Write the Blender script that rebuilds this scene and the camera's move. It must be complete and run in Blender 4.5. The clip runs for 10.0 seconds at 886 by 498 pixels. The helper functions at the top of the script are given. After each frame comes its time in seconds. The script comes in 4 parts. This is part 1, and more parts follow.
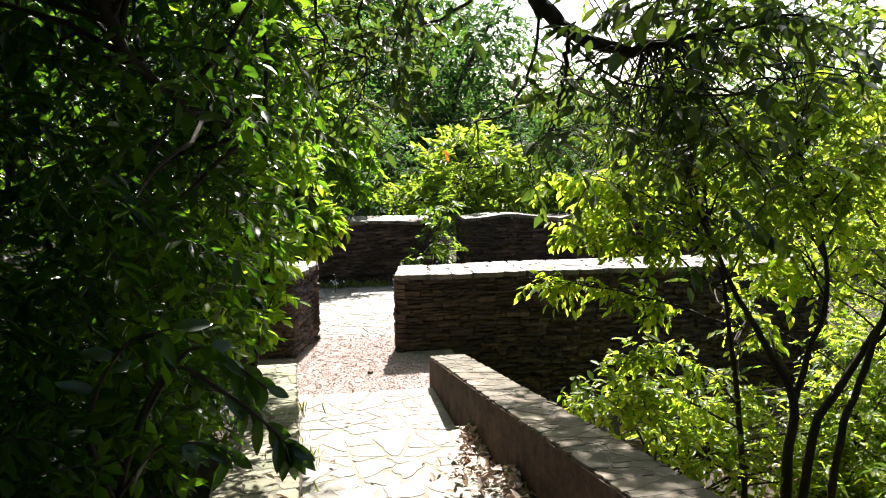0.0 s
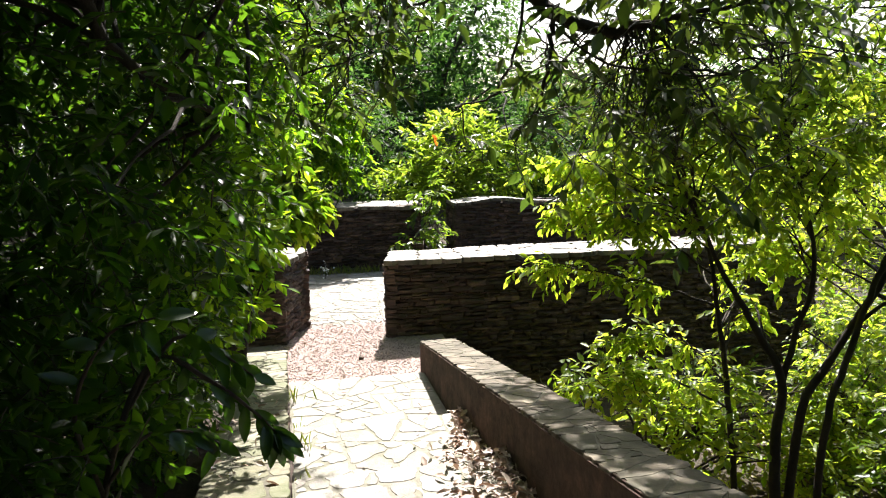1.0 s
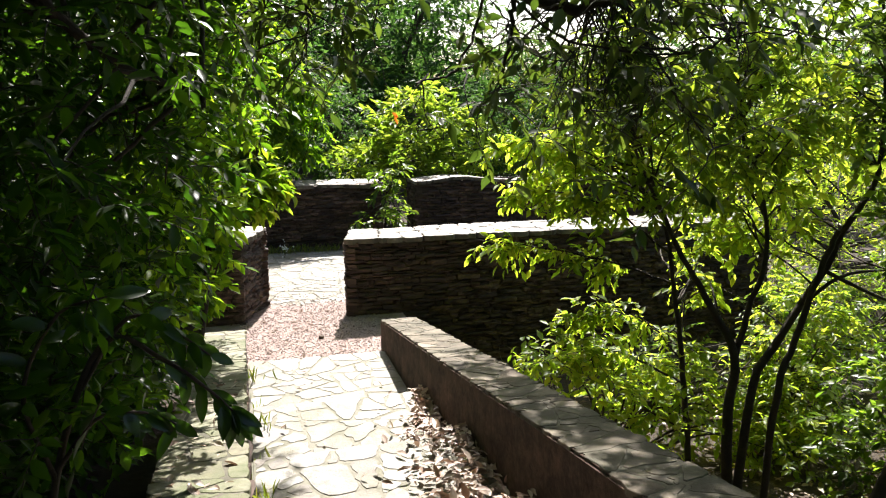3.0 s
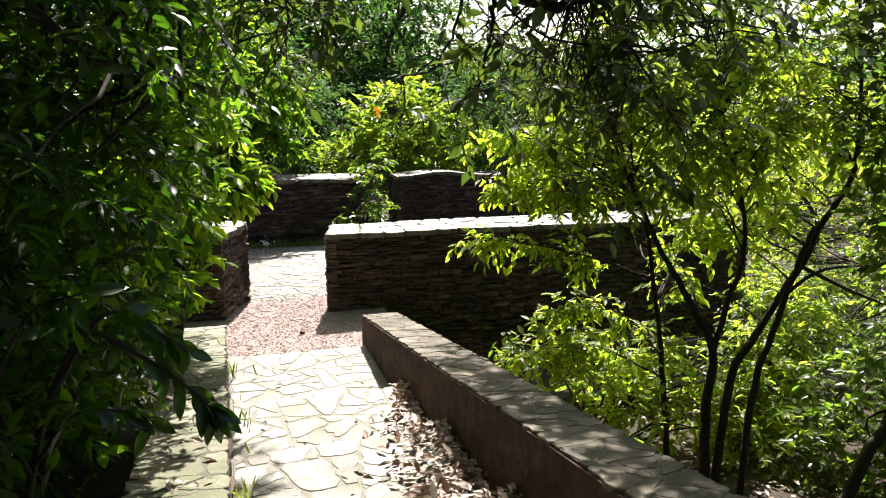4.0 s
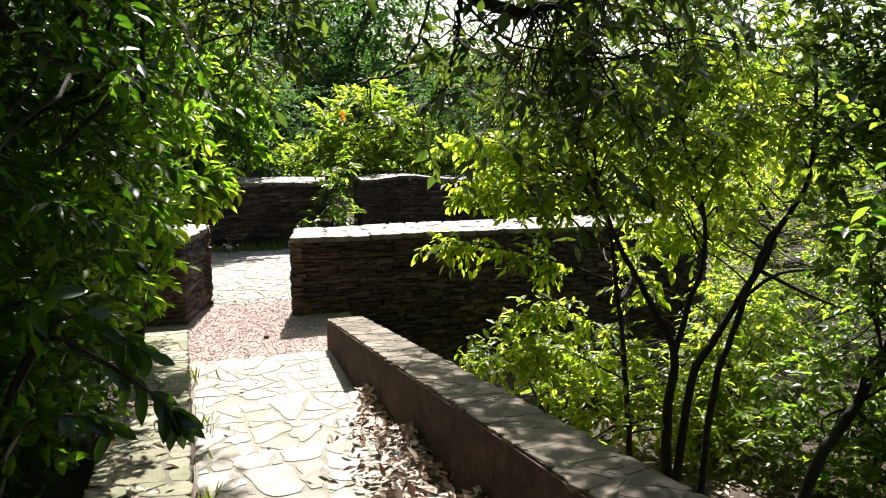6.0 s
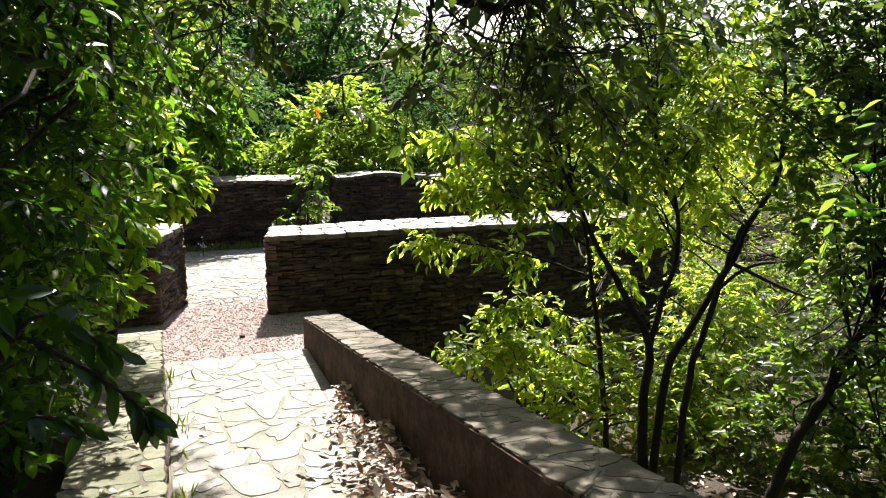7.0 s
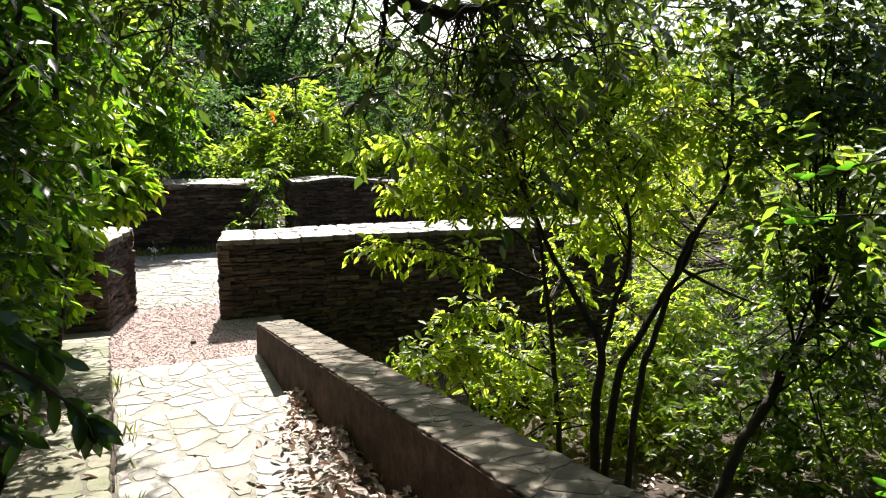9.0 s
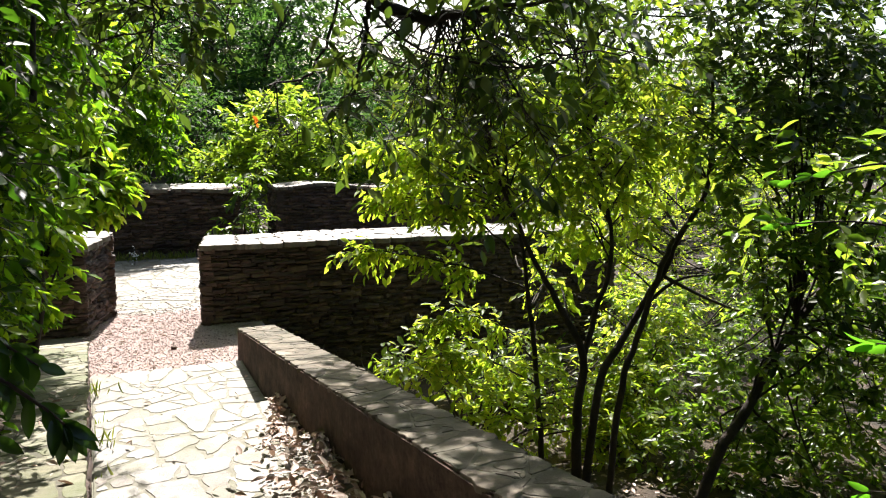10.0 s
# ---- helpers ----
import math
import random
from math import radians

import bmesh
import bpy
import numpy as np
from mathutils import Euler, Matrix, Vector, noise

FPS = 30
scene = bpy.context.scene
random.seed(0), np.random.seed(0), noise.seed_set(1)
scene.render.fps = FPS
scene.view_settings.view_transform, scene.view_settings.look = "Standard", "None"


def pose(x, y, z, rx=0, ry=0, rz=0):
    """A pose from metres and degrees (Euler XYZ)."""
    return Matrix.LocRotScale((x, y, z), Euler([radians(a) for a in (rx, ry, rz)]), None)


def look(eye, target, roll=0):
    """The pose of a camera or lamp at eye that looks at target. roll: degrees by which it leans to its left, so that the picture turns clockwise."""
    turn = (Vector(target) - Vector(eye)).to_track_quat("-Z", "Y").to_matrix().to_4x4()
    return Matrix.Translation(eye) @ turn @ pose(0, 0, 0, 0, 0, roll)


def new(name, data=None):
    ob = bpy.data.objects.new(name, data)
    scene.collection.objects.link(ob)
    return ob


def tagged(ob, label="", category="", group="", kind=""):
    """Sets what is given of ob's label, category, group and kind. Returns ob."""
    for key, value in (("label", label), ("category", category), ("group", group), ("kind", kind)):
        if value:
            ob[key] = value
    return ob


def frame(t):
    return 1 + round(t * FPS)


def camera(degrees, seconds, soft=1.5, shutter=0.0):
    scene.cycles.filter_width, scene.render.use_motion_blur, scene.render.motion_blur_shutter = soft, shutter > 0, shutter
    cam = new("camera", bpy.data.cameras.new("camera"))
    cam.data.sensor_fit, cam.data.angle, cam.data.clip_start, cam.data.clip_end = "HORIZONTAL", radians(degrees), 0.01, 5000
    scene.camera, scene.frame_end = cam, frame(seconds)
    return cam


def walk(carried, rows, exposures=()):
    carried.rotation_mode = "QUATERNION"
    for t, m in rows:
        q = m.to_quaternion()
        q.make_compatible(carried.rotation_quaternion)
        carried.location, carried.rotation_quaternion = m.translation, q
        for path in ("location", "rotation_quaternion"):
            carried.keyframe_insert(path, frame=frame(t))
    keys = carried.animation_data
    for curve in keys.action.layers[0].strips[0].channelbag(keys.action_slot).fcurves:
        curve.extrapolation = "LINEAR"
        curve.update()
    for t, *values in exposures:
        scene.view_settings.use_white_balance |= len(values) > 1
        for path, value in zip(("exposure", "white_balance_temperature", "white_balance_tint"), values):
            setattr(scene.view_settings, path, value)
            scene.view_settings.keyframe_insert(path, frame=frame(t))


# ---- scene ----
cam = camera(62.0, 10.0, soft=1.15)
PATH = [
    (0.0, pose(0.000, 0.000, 1.600, 81.70, -0.00, -11.60)),
    (0.5, pose(0.012, 0.002, 1.599, 81.07, 0.32, -11.79)),
    (1.0, pose(0.021, 0.004, 1.599, 80.51, 0.64, -12.40)),
    (1.5, pose(0.019, 0.007, 1.597, 80.09, 0.77, -13.21)),
    (2.0, pose(0.023, 0.012, 1.591, 79.63, 0.87, -14.08)),
    (2.5, pose(0.023, 0.020, 1.590, 79.21, 0.44, -14.76)),
    (4.0, pose(0.033, 0.014, 1.596, 78.46, -0.24, -16.74)),
    (4.5, pose(0.029, 0.014, 1.598, 78.51, -0.53, -17.42)),
    (5.0, pose(0.026, 0.005, 1.599, 78.65, -0.88, -17.97)),
    (5.5, pose(0.026, 0.006, 1.598, 78.75, -0.95, -18.56)),
    (7.0, pose(0.038, -0.000, 1.588, 78.60, -0.55, -21.23)),
    (7.5, pose(0.043, -0.006, 1.587, 78.34, -0.50, -22.07)),
    (8.0, pose(0.050, -0.011, 1.591, 78.31, -0.45, -22.90)),
    (8.5, pose(0.052, -0.016, 1.594, 78.64, -0.92, -23.75)),
    (9.0, pose(0.052, -0.016, 1.587, 79.09, -1.44, -24.44)),
    (9.5, pose(0.054, -0.024, 1.583, 79.41, -1.79, -24.97)),
    (10.0, pose(0.062, -0.026, 1.582, 79.62, -1.88, -25.62)),
]
walk(cam, PATH, exposures=((0.0, 1.85), (4.0, 1.62), (10.0, 1.65)))

# ---- light ----
SUN_AZ = 16.0      # degrees to the right of +y
SUN_EL = 47.0
world = bpy.data.worlds.new("world")
scene.world = world
world.use_nodes = True
wn = world.node_tree
sky = wn.nodes.new("ShaderNodeTexSky")
sky.sky_type = 'NISHITA'
sky.sun_disc = False
sky.sun_elevation = radians(SUN_EL)
sky.sun_rotation = radians(SUN_AZ)
sky.dust_density = 2.5
sky.ozone_density = 0.6
wn.links.new(sky.outputs[0], wn.nodes["Background"].inputs[0])
wn.nodes["Background"].inputs[1].default_value = 0.07
sun_data = bpy.data.lights.new("sun", 'SUN')
sun_data.energy = 5.0
sun_data.angle = radians(0.53)
sun_data.color = (1.0, 0.95, 0.90)
sun = new("sun", sun_data)
ca, sa = math.cos(radians(SUN_EL)), math.sin(radians(SUN_EL))
sun_dir = Vector((ca * math.sin(radians(SUN_AZ)), ca * math.cos(radians(SUN_AZ)), sa))
sun.matrix_world = look(sun_dir * 60, (0, 0, 0))


# ---- materials ----
def material(name):
    m = bpy.data.materials.new(name)
    m.use_nodes = True
    nt = m.node_tree
    return m, nt, nt.nodes["Principled BSDF"]


def ramp(nt, src, stops):
    r = nt.nodes.new("ShaderNodeValToRGB")
    els = r.color_ramp.elements
    els[0].position, els[0].color = stops[0][0], (*stops[0][1], 1)
    els[1].position, els[1].color = stops[-1][0], (*stops[-1][1], 1)
    for p, c in stops[1:-1]:
        e = els.new(p)
        e.color = (*c, 1)
    nt.links.new(src, r.inputs[0])
    return r.outputs[0]


def noise_tex(nt, scale, detail=6.0, rough=0.6, vec=None):
    n = nt.nodes.new("ShaderNodeTexNoise")
    n.inputs["Scale"].default_value = scale
    n.inputs["Detail"].default_value = detail
    n.inputs["Roughness"].default_value = rough
    if vec is not None:
        nt.links.new(vec, n.inputs["Vector"])
    return n.outputs[0]


def mix(nt, fac, a, b, mode='MIX'):
    m = nt.nodes.new("ShaderNodeMix")
    m.data_type = 'RGBA'
    m.blend_type = mode
    for sock, v in ((m.inputs[0], fac), (m.inputs[6], a), (m.inputs[7], b)):
        if isinstance(v, (int, float)):
            sock.default_value = v
        elif isinstance(v, tuple):
            sock.default_value = (*v, 1)
        else:
            nt.links.new(v, sock)
    return m.outputs[2]


def bump(nt, bsdf, height, strength, dist):
    b = nt.nodes.new("ShaderNodeBump")
    b.inputs["Strength"].default_value = strength
    b.inputs["Distance"].default_value = dist
    nt.links.new(height, b.inputs["Height"])
    nt.links.new(b.outputs[0], bsdf.inputs["Normal"])


def world_pos(nt):
    return nt.nodes.new("ShaderNodeNewGeometry").outputs["Position"]


def stone_material(name, light, mid, dark, stain, stain_lo, stain_hi, rough=0.75, island=False, grain=26, strata=False):
    m, nt, b = material(name)
    pos = world_pos(nt)
    if island:
        rnd = nt.nodes.new("ShaderNodeNewGeometry").outputs["Random Per Island"]
    else:
        rnd = nt.nodes.new("ShaderNodeObjectInfo").outputs["Random"]
    base = ramp(nt, rnd, [(0.0, dark), (0.35, mid), (0.7, light), (1.0, mid)])
    g = noise_tex(nt, grain, 8, 0.7, pos)
    base = mix(nt, 0.55, base, ramp(nt, g, [(0.3, (0.25, 0.23, 0.2)), (0.7, (1, 1, 1))]), 'MULTIPLY')
    patch = noise_tex(nt, 8.5, 5, 0.7, pos)
    base = mix(nt, 0.8, base, ramp(nt, patch, [(0.36, (0.5, 0.47, 0.42)), (0.52, (0.95, 0.95, 0.93)), (0.66, (1.25, 1.22, 1.18))]), 'MULTIPLY')
    big = noise_tex(nt, 2.3, 5, 0.6, pos)
    fac = ramp(nt, big, [(stain_lo, (0, 0, 0)), (stain_hi, (1, 1, 1))])
    base = mix(nt, fac, base, stain)
    if strata:
        mp = nt.nodes.new("ShaderNodeMapping")
        mp.inputs["Scale"].default_value = (5, 5, 55)
        nt.links.new(pos, mp.inputs["Vector"])
        st_ = noise_tex(nt, 1.0, 6, 0.65, mp.outputs[0])
        base = mix(nt, 0.75, base, ramp(nt, st_, [(0.32, (0.35, 0.32, 0.3)), (0.55, (1, 1, 1)), (0.75, (1.7, 1.6, 1.5))]), 'MULTIPLY')
        g = mix(nt, 0.6, g, st_)
    nt.links.new(base, b.inputs["Base Color"])
    nt.links.new(ramp(nt, g, [(0.2, (rough - 0.12,) * 3), (0.8, (min(1, rough + 0.15),) * 3)]), b.inputs["Roughness"])
    bump(nt, b, g, 0.6, 0.012)
    return m


FLAG = stone_material("flagstone", (0.42, 0.40, 0.385), (0.29, 0.268, 0.243), (0.185, 0.152, 0.122), (0.13, 0.117, 0.07), 0.42, 0.64, 0.6)
KERBSTONE = stone_material("kerb_stone", (0.32, 0.30, 0.22), (0.22, 0.20, 0.125), (0.16, 0.14, 0.08), (0.09, 0.10, 0.035), 0.40, 0.62, 0.7)
CAP = stone_material("capstone", (0.32, 0.275, 0.225), (0.20, 0.165, 0.125), (0.13, 0.10, 0.075), (0.075, 0.068, 0.05), 0.42, 0.68, 0.6)
PARAPET_CAP = stone_material("parapet_cap", (0.31, 0.262, 0.205), (0.18, 0.146, 0.11), (0.10, 0.077, 0.058), (0.06, 0.055, 0.034), 0.40, 0.62, 0.9, grain=14)
WALLSTONE = stone_material("wall_stone", (0.22, 0.14, 0.105), (0.10, 0.062, 0.046), (0.07, 0.042, 0.031), (0.042, 0.028, 0.022), 0.40, 0.70, 0.85, strata=True)
WALLSTUFF = stone_material("wall_stone_far", (0.22, 0.14, 0.105), (0.10, 0.062, 0.046), (0.07, 0.042, 0.031), (0.042, 0.028, 0.022), 0.40, 0.70, 0.85, island=True, strata=True)


def plain_material(name, a, c, scale, rough, bump_s=0.5, bump_d=0.01, detail=8):
    m, nt, b = material(name)
    pos = world_pos(nt)
    n1 = noise_tex(nt, scale, detail, 0.65, pos)
    n2 = noise_tex(nt, scale * 0.13, 4, 0.6, pos)
    col = mix(nt, ramp(nt, n2, [(0.35, (0, 0, 0)), (0.65, (1, 1, 1))]), a, c)
    col = mix(nt, 0.6, col, ramp(nt, n1, [(0.3, (0.35, 0.33, 0.3)), (0.7, (1, 1, 1))]), 'MULTIPLY')
    nt.links.new(col, b.inputs["Base Color"])
    b.inputs["Roughness"].default_value = rough
    bump(nt, b, n1, bump_s, bump_d)
    return m


MORTAR = plain_material("mortar", (0.28, 0.26, 0.215), (0.195, 0.188, 0.135), 30, 0.9)
CAP_MORTAR = plain_material("cap_mortar", (0.15, 0.13, 0.10), (0.09, 0.085, 0.055), 30, 0.9)
CORE = plain_material("wall_joint", (0.10, 0.068, 0.052), (0.07, 0.048, 0.037), 20, 0.95)
def streaked_render():
    """Old cement render, dark with damp and with pale lime runs."""
    m, nt, b = material("cement_render")
    pos = world_pos(nt)
    n1 = noise_tex(nt, 30, 9, 0.75, pos)
    n2 = noise_tex(nt, 2.2, 4, 0.6, pos)
    n4 = noise_tex(nt, 7, 6, 0.7, pos)
    mp = nt.nodes.new("ShaderNodeMapping")
    mp.inputs["Scale"].default_value = (9, 9, 0.9)
    nt.links.new(pos, mp.inputs["Vector"])
    n3 = noise_tex(nt, 1.0, 5, 0.6, mp.outputs[0])
    col = mix(nt, ramp(nt, n2, [(0.35, (0, 0, 0)), (0.65, (1, 1, 1))]), (0.115, 0.076, 0.058), (0.055, 0.039, 0.031))
    col = mix(nt, 0.85, col, ramp(nt, n4, [(0.3, (0.35, 0.32, 0.3)), (0.5, (0.9, 0.88, 0.85)), (0.72, (1.7, 1.6, 1.5))]), 'MULTIPLY')
    col = mix(nt, 0.8, col, ramp(nt, n1, [(0.3, (0.35, 0.33, 0.3)), (0.7, (1.2, 1.2, 1.2))]), 'MULTIPLY')
    col = mix(nt, ramp(nt, n3, [(0.60, (0, 0, 0)), (0.78, (0.55, 0.55, 0.55))]), col, (0.14, 0.105, 0.08))
    nt.links.new(col, b.inputs["Base Color"])
    b.inputs["Roughness"].default_value = 0.9
    b.inputs["Specular IOR Level"].default_value = 0.2
    bump(nt, b, n1, 0.9, 0.014)
    return m


RENDERED = streaked_render()
SOIL = plain_material("forest_soil", (0.085, 0.058, 0.04), (0.045, 0.036, 0.025), 18, 0.95, 0.9, 0.04)
GRAVEL = stone_material("red_gravel", (0.54, 0.44, 0.42), (0.43, 0.325, 0.30), (0.26, 0.17, 0.15), (0.34, 0.25, 0.22), 0.52, 0.8, 0.8, island=True, grain=60)
BARK = plain_material("bark", (0.058, 0.038, 0.025), (0.03, 0.021, 0.015), 40, 0.9, 0.9, 0.01)
TWIG = plain_material("twig", (0.06, 0.05, 0.03), (0.035, 0.03, 0.02), 60, 0.85)
PALETWIG = plain_material("dry_twig", (0.30, 0.26, 0.21), (0.2, 0.17, 0.13), 60, 0.85)


def leaf_material(name, deep, mid, young, glow, gloss=0.42, share=0.5, spec=0.5):
    m, nt, b = material(name)
    geo = nt.nodes.new("ShaderNodeNewGeometry")
    n = noise_tex(nt, 0.9, 3, 0.6, geo.outputs["Position"])
    col = ramp(nt, geo.outputs["Random Per Island"], [(0.0, deep), (0.55, mid), (0.9, young), (1.0, young)])
    col = mix(nt, 0.45, col, ramp(nt, n, [(0.35, (0.5, 0.55, 0.45)), (0.65, (1.15, 1.1, 1.0))]), 'MULTIPLY')
    nt.links.new(col, b.inputs["Base Color"])
    b.inputs["Roughness"].default_value = gloss
    b.inputs["Specular IOR Level"].default_value = spec
    tr = nt.nodes.new("ShaderNodeBsdfTranslucent")
    tcol = mix(nt, 1.0, col, glow, 'MULTIPLY')
    nt.links.new(tcol, tr.inputs["Color"])
    ms = nt.nodes.new("ShaderNodeMixShader")
    ms.inputs[0].default_value = share
    nt.links.new(b.outputs[0], ms.inputs[1])
    nt.links.new(tr.outputs[0], ms.inputs[2])
    nt.links.new(ms.outputs[0], nt.nodes["Material Output"].inputs["Surface"])
    return m


LEAF_LIME = leaf_material("leaf_lime", (0.055, 0.095, 0.012), (0.09, 0.132, 0.016), (0.145, 0.17, 0.03), (6.0, 5.5, 2.7), 0.42, 0.62, 0.3)
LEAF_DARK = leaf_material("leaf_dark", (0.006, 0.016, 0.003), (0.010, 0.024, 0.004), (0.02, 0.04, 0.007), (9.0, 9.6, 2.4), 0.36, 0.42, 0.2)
LEAF_MID = leaf_material("leaf_mid", (0.038, 0.07, 0.010), (0.06, 0.10, 0.014), (0.10, 0.13, 0.022), (4.6, 4.7, 2.2), 0.36, 0.52, 0.35)
LEAF_FAR = leaf_material("leaf_far", (0.022, 0.05, 0.014), (0.04, 0.08, 0.02), (0.065, 0.105, 0.028), (2.6, 3.0, 1.8), 0.6, 0.45, 0.15)
LEAF_DEAD = leaf_material("leaf_dead", (0.24, 0.15, 0.11), (0.44, 0.32, 0.265), (0.60, 0.51, 0.45), (1.0, 0.8, 0.6), 0.5, 0.12)
LEAF_ORANGE = leaf_material("leaf_orange", (0.5, 0.16, 0.02), (0.55, 0.18, 0.02), (0.6, 0.2, 0.03), (1.5, 1.2, 1.0), 0.5, 0.4)
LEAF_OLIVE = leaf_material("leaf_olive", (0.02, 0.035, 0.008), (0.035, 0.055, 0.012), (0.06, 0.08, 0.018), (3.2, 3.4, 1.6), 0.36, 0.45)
LEAF_SPRING = leaf_material("leaf_spring", (0.05, 0.085, 0.012), (0.075, 0.11, 0.016), (0.11, 0.14, 0.025), (5.0, 4.9, 2.4), 0.42, 0.58, 0.28)
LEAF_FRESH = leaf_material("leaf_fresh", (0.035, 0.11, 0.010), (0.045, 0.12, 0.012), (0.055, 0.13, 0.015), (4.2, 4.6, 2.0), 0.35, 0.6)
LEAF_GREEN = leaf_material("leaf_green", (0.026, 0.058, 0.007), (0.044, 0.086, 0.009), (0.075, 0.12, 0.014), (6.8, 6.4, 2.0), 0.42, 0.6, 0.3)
LEAF_GLOSSY = leaf_material("leaf_glossy", (0.007, 0.017, 0.005), (0.011, 0.024, 0.006), (0.016, 0.034, 0.008), (8.0, 9.0, 2.4), 0.24, 0.3, 0.55)
GRASS = leaf_material("grass_blade", (0.10, 0.15, 0.02), (0.16, 0.2, 0.03), (0.25, 0.24, 0.08), (2.2, 2.2, 1.2), 0.5, 0.4)
PETAL = leaf_material("petal", (0.7, 0.7, 0.68), (0.78, 0.78, 0.75), (0.8, 0.8, 0.8), (1, 1, 1), 0.5, 0.3)


# ---- helpers ----
def thing(name, loc, label, category, group="", kind=""):
    e = new(name)
    e.location = loc
    e.empty_display_size = 0.1
    return tagged(e, label, category, group, kind)


def part(name, mesh, mat, parent, label="", smooth=False, kind=""):
    ob = new(name, mesh)
    if mat and not mesh.materials:
        mesh.materials.append(mat)
    if smooth:
        mesh.polygons.foreach_set("use_smooth", np.ones(len(mesh.polygons), dtype=bool))
    if parent is not None:
        ob.parent = parent
        off = Vector(parent.location)
        if parent.parent is not None:
            off = off + Vector(parent.parent.location)
        ob.matrix_parent_inverse = Matrix.Translation(-off) if parent.type == 'EMPTY' else Matrix.Identity(4)
    if label:
        ob["label"] = label
    if kind:
        ob["kind"] = kind
    return ob


def mesh_of(name, verts, faces):
    me = bpy.data.meshes.new(name)
    me.from_pydata(verts, [], faces)
    me.validate()
    return me


def tri_mesh(name, V, F):
    me = bpy.data.meshes.new(name)
    V = np.asarray(V, dtype=np.float32)
    F = np.asarray(F, dtype=np.int32)
    me.vertices.add(len(V))
    me.vertices.foreach_set("co", V.ravel())
    me.loops.add(F.size)
    me.loops.foreach_set("vertex_index", F.ravel())
    me.polygons.add(len(F))
    me.polygons.foreach_set("loop_start", np.arange(0, F.size, 3, dtype=np.int32))
    me.update(calc_edges=True)
    return me


def unit(a):
    return a / (np.linalg.norm(a, axis=-1, keepdims=True) + 1e-9)


# leaf outlines: along, across, out of the plane
FINE_V = np.array([(0, 0, 0), (.18, -.30, .02), (.18, .30, .02), (.48, -.5, .05), (.48, .5, .05), (.78, -.27, 0), (.78, .27, 0), (1, 0, -.12),
                   (.18, 0, -.03), (.48, 0, -.05), (.78, 0, -.07)])
FINE_F = np.array([(0, 2, 8), (0, 8, 1), (1, 8, 9), (1, 9, 3), (8, 2, 4), (8, 4, 9), (3, 9, 10), (3, 10, 5), (9, 4, 6), (9, 6, 10), (5, 10, 7), (10, 6, 7)])
ROUGH_V = np.array([(0, 0, 0), (.42, -.5, .04), (.42, .5, .04), (1, 0, -.1), (.42, 0, -.06)])
ROUGH_F = np.array([(0, 2, 4), (0, 4, 1), (4, 2, 3), (4, 3, 1)])


def large_leaf_outline(n=9):
    u = np.linspace(0, 1, n)
    half = 0.5 * np.sin(np.pi * u ** 0.85) ** 0.85
    bend = -0.16 * u ** 2
    V = np.concatenate([np.stack([u, -half, bend + 0.05 * np.sin(np.pi * u)], -1), np.stack([u, 0 * u, bend], -1), np.stack([u, half, bend + 0.05 * np.sin(np.pi * u)], -1)])
    F = []
    for r in (0, 1):
        for k in range(n - 1):
            a, b = r * n + k, (r + 1) * n + k
            F += [(a, b, b + 1), (a, b + 1, a + 1)]
    return V, np.array(F)


LARGE_V, LARGE_F = large_leaf_outline()


def leaf_mesh(name, P, D, N, L, W, fine=False):
    tv, tf = (LARGE_V, LARGE_F) if fine == "large" else ((FINE_V, FINE_F) if fine else (ROUGH_V, ROUGH_F))
    D = unit(D)
    S = unit(np.cross(D, N))
    N = np.cross(S, D)
    V = (P[:, None, :] + D[:, None, :] * (tv[None, :, 0:1] * L[:, None, None])
         + S[:, None, :] * (tv[None, :, 1:2] * W[:, None, None]) + N[:, None, :] * (tv[None, :, 2:3] * L[:, None, None]))
    F = tf[None] + (np.arange(len(P)) * len(tv))[:, None, None]
    return tri_mesh(name, V.reshape(-1, 3), F.reshape(-1, 3))


def tube_arrays(paths, sides=5):
    """Tapered tubes: each path is (points, radii)."""
    VV, FF, base = [], [], 0
    ang = np.linspace(0, 2 * np.pi, sides, endpoint=False)
    for pts, rad in paths:
        pts = np.asarray(pts, float)
        tan = unit(np.gradient(pts, axis=0))
        mean = np.abs(tan).mean(0)
        ref = np.eye(3)[int(np.argmin(mean))][None]
        a = unit(np.cross(tan, ref))
        b = np.cross(tan, a)
        ring = pts[:, None] + (a[:, None] * np.cos(ang)[None, :, None] + b[:, None] * np.sin(ang)[None, :, None]) * np.asarray(rad)[:, None, None]
        n = len(pts)
        VV.append(ring.reshape(-1, 3))
        for i in range(n - 1):
            for j in range(sides):
                p, q = base + i * sides + j, base + i * sides + (j + 1) % sides
                FF.append((p, q, q + sides))
                FF.append((p, q + sides, p + sides))
        base += n * sides
    return np.concatenate(VV), np.array(FF)


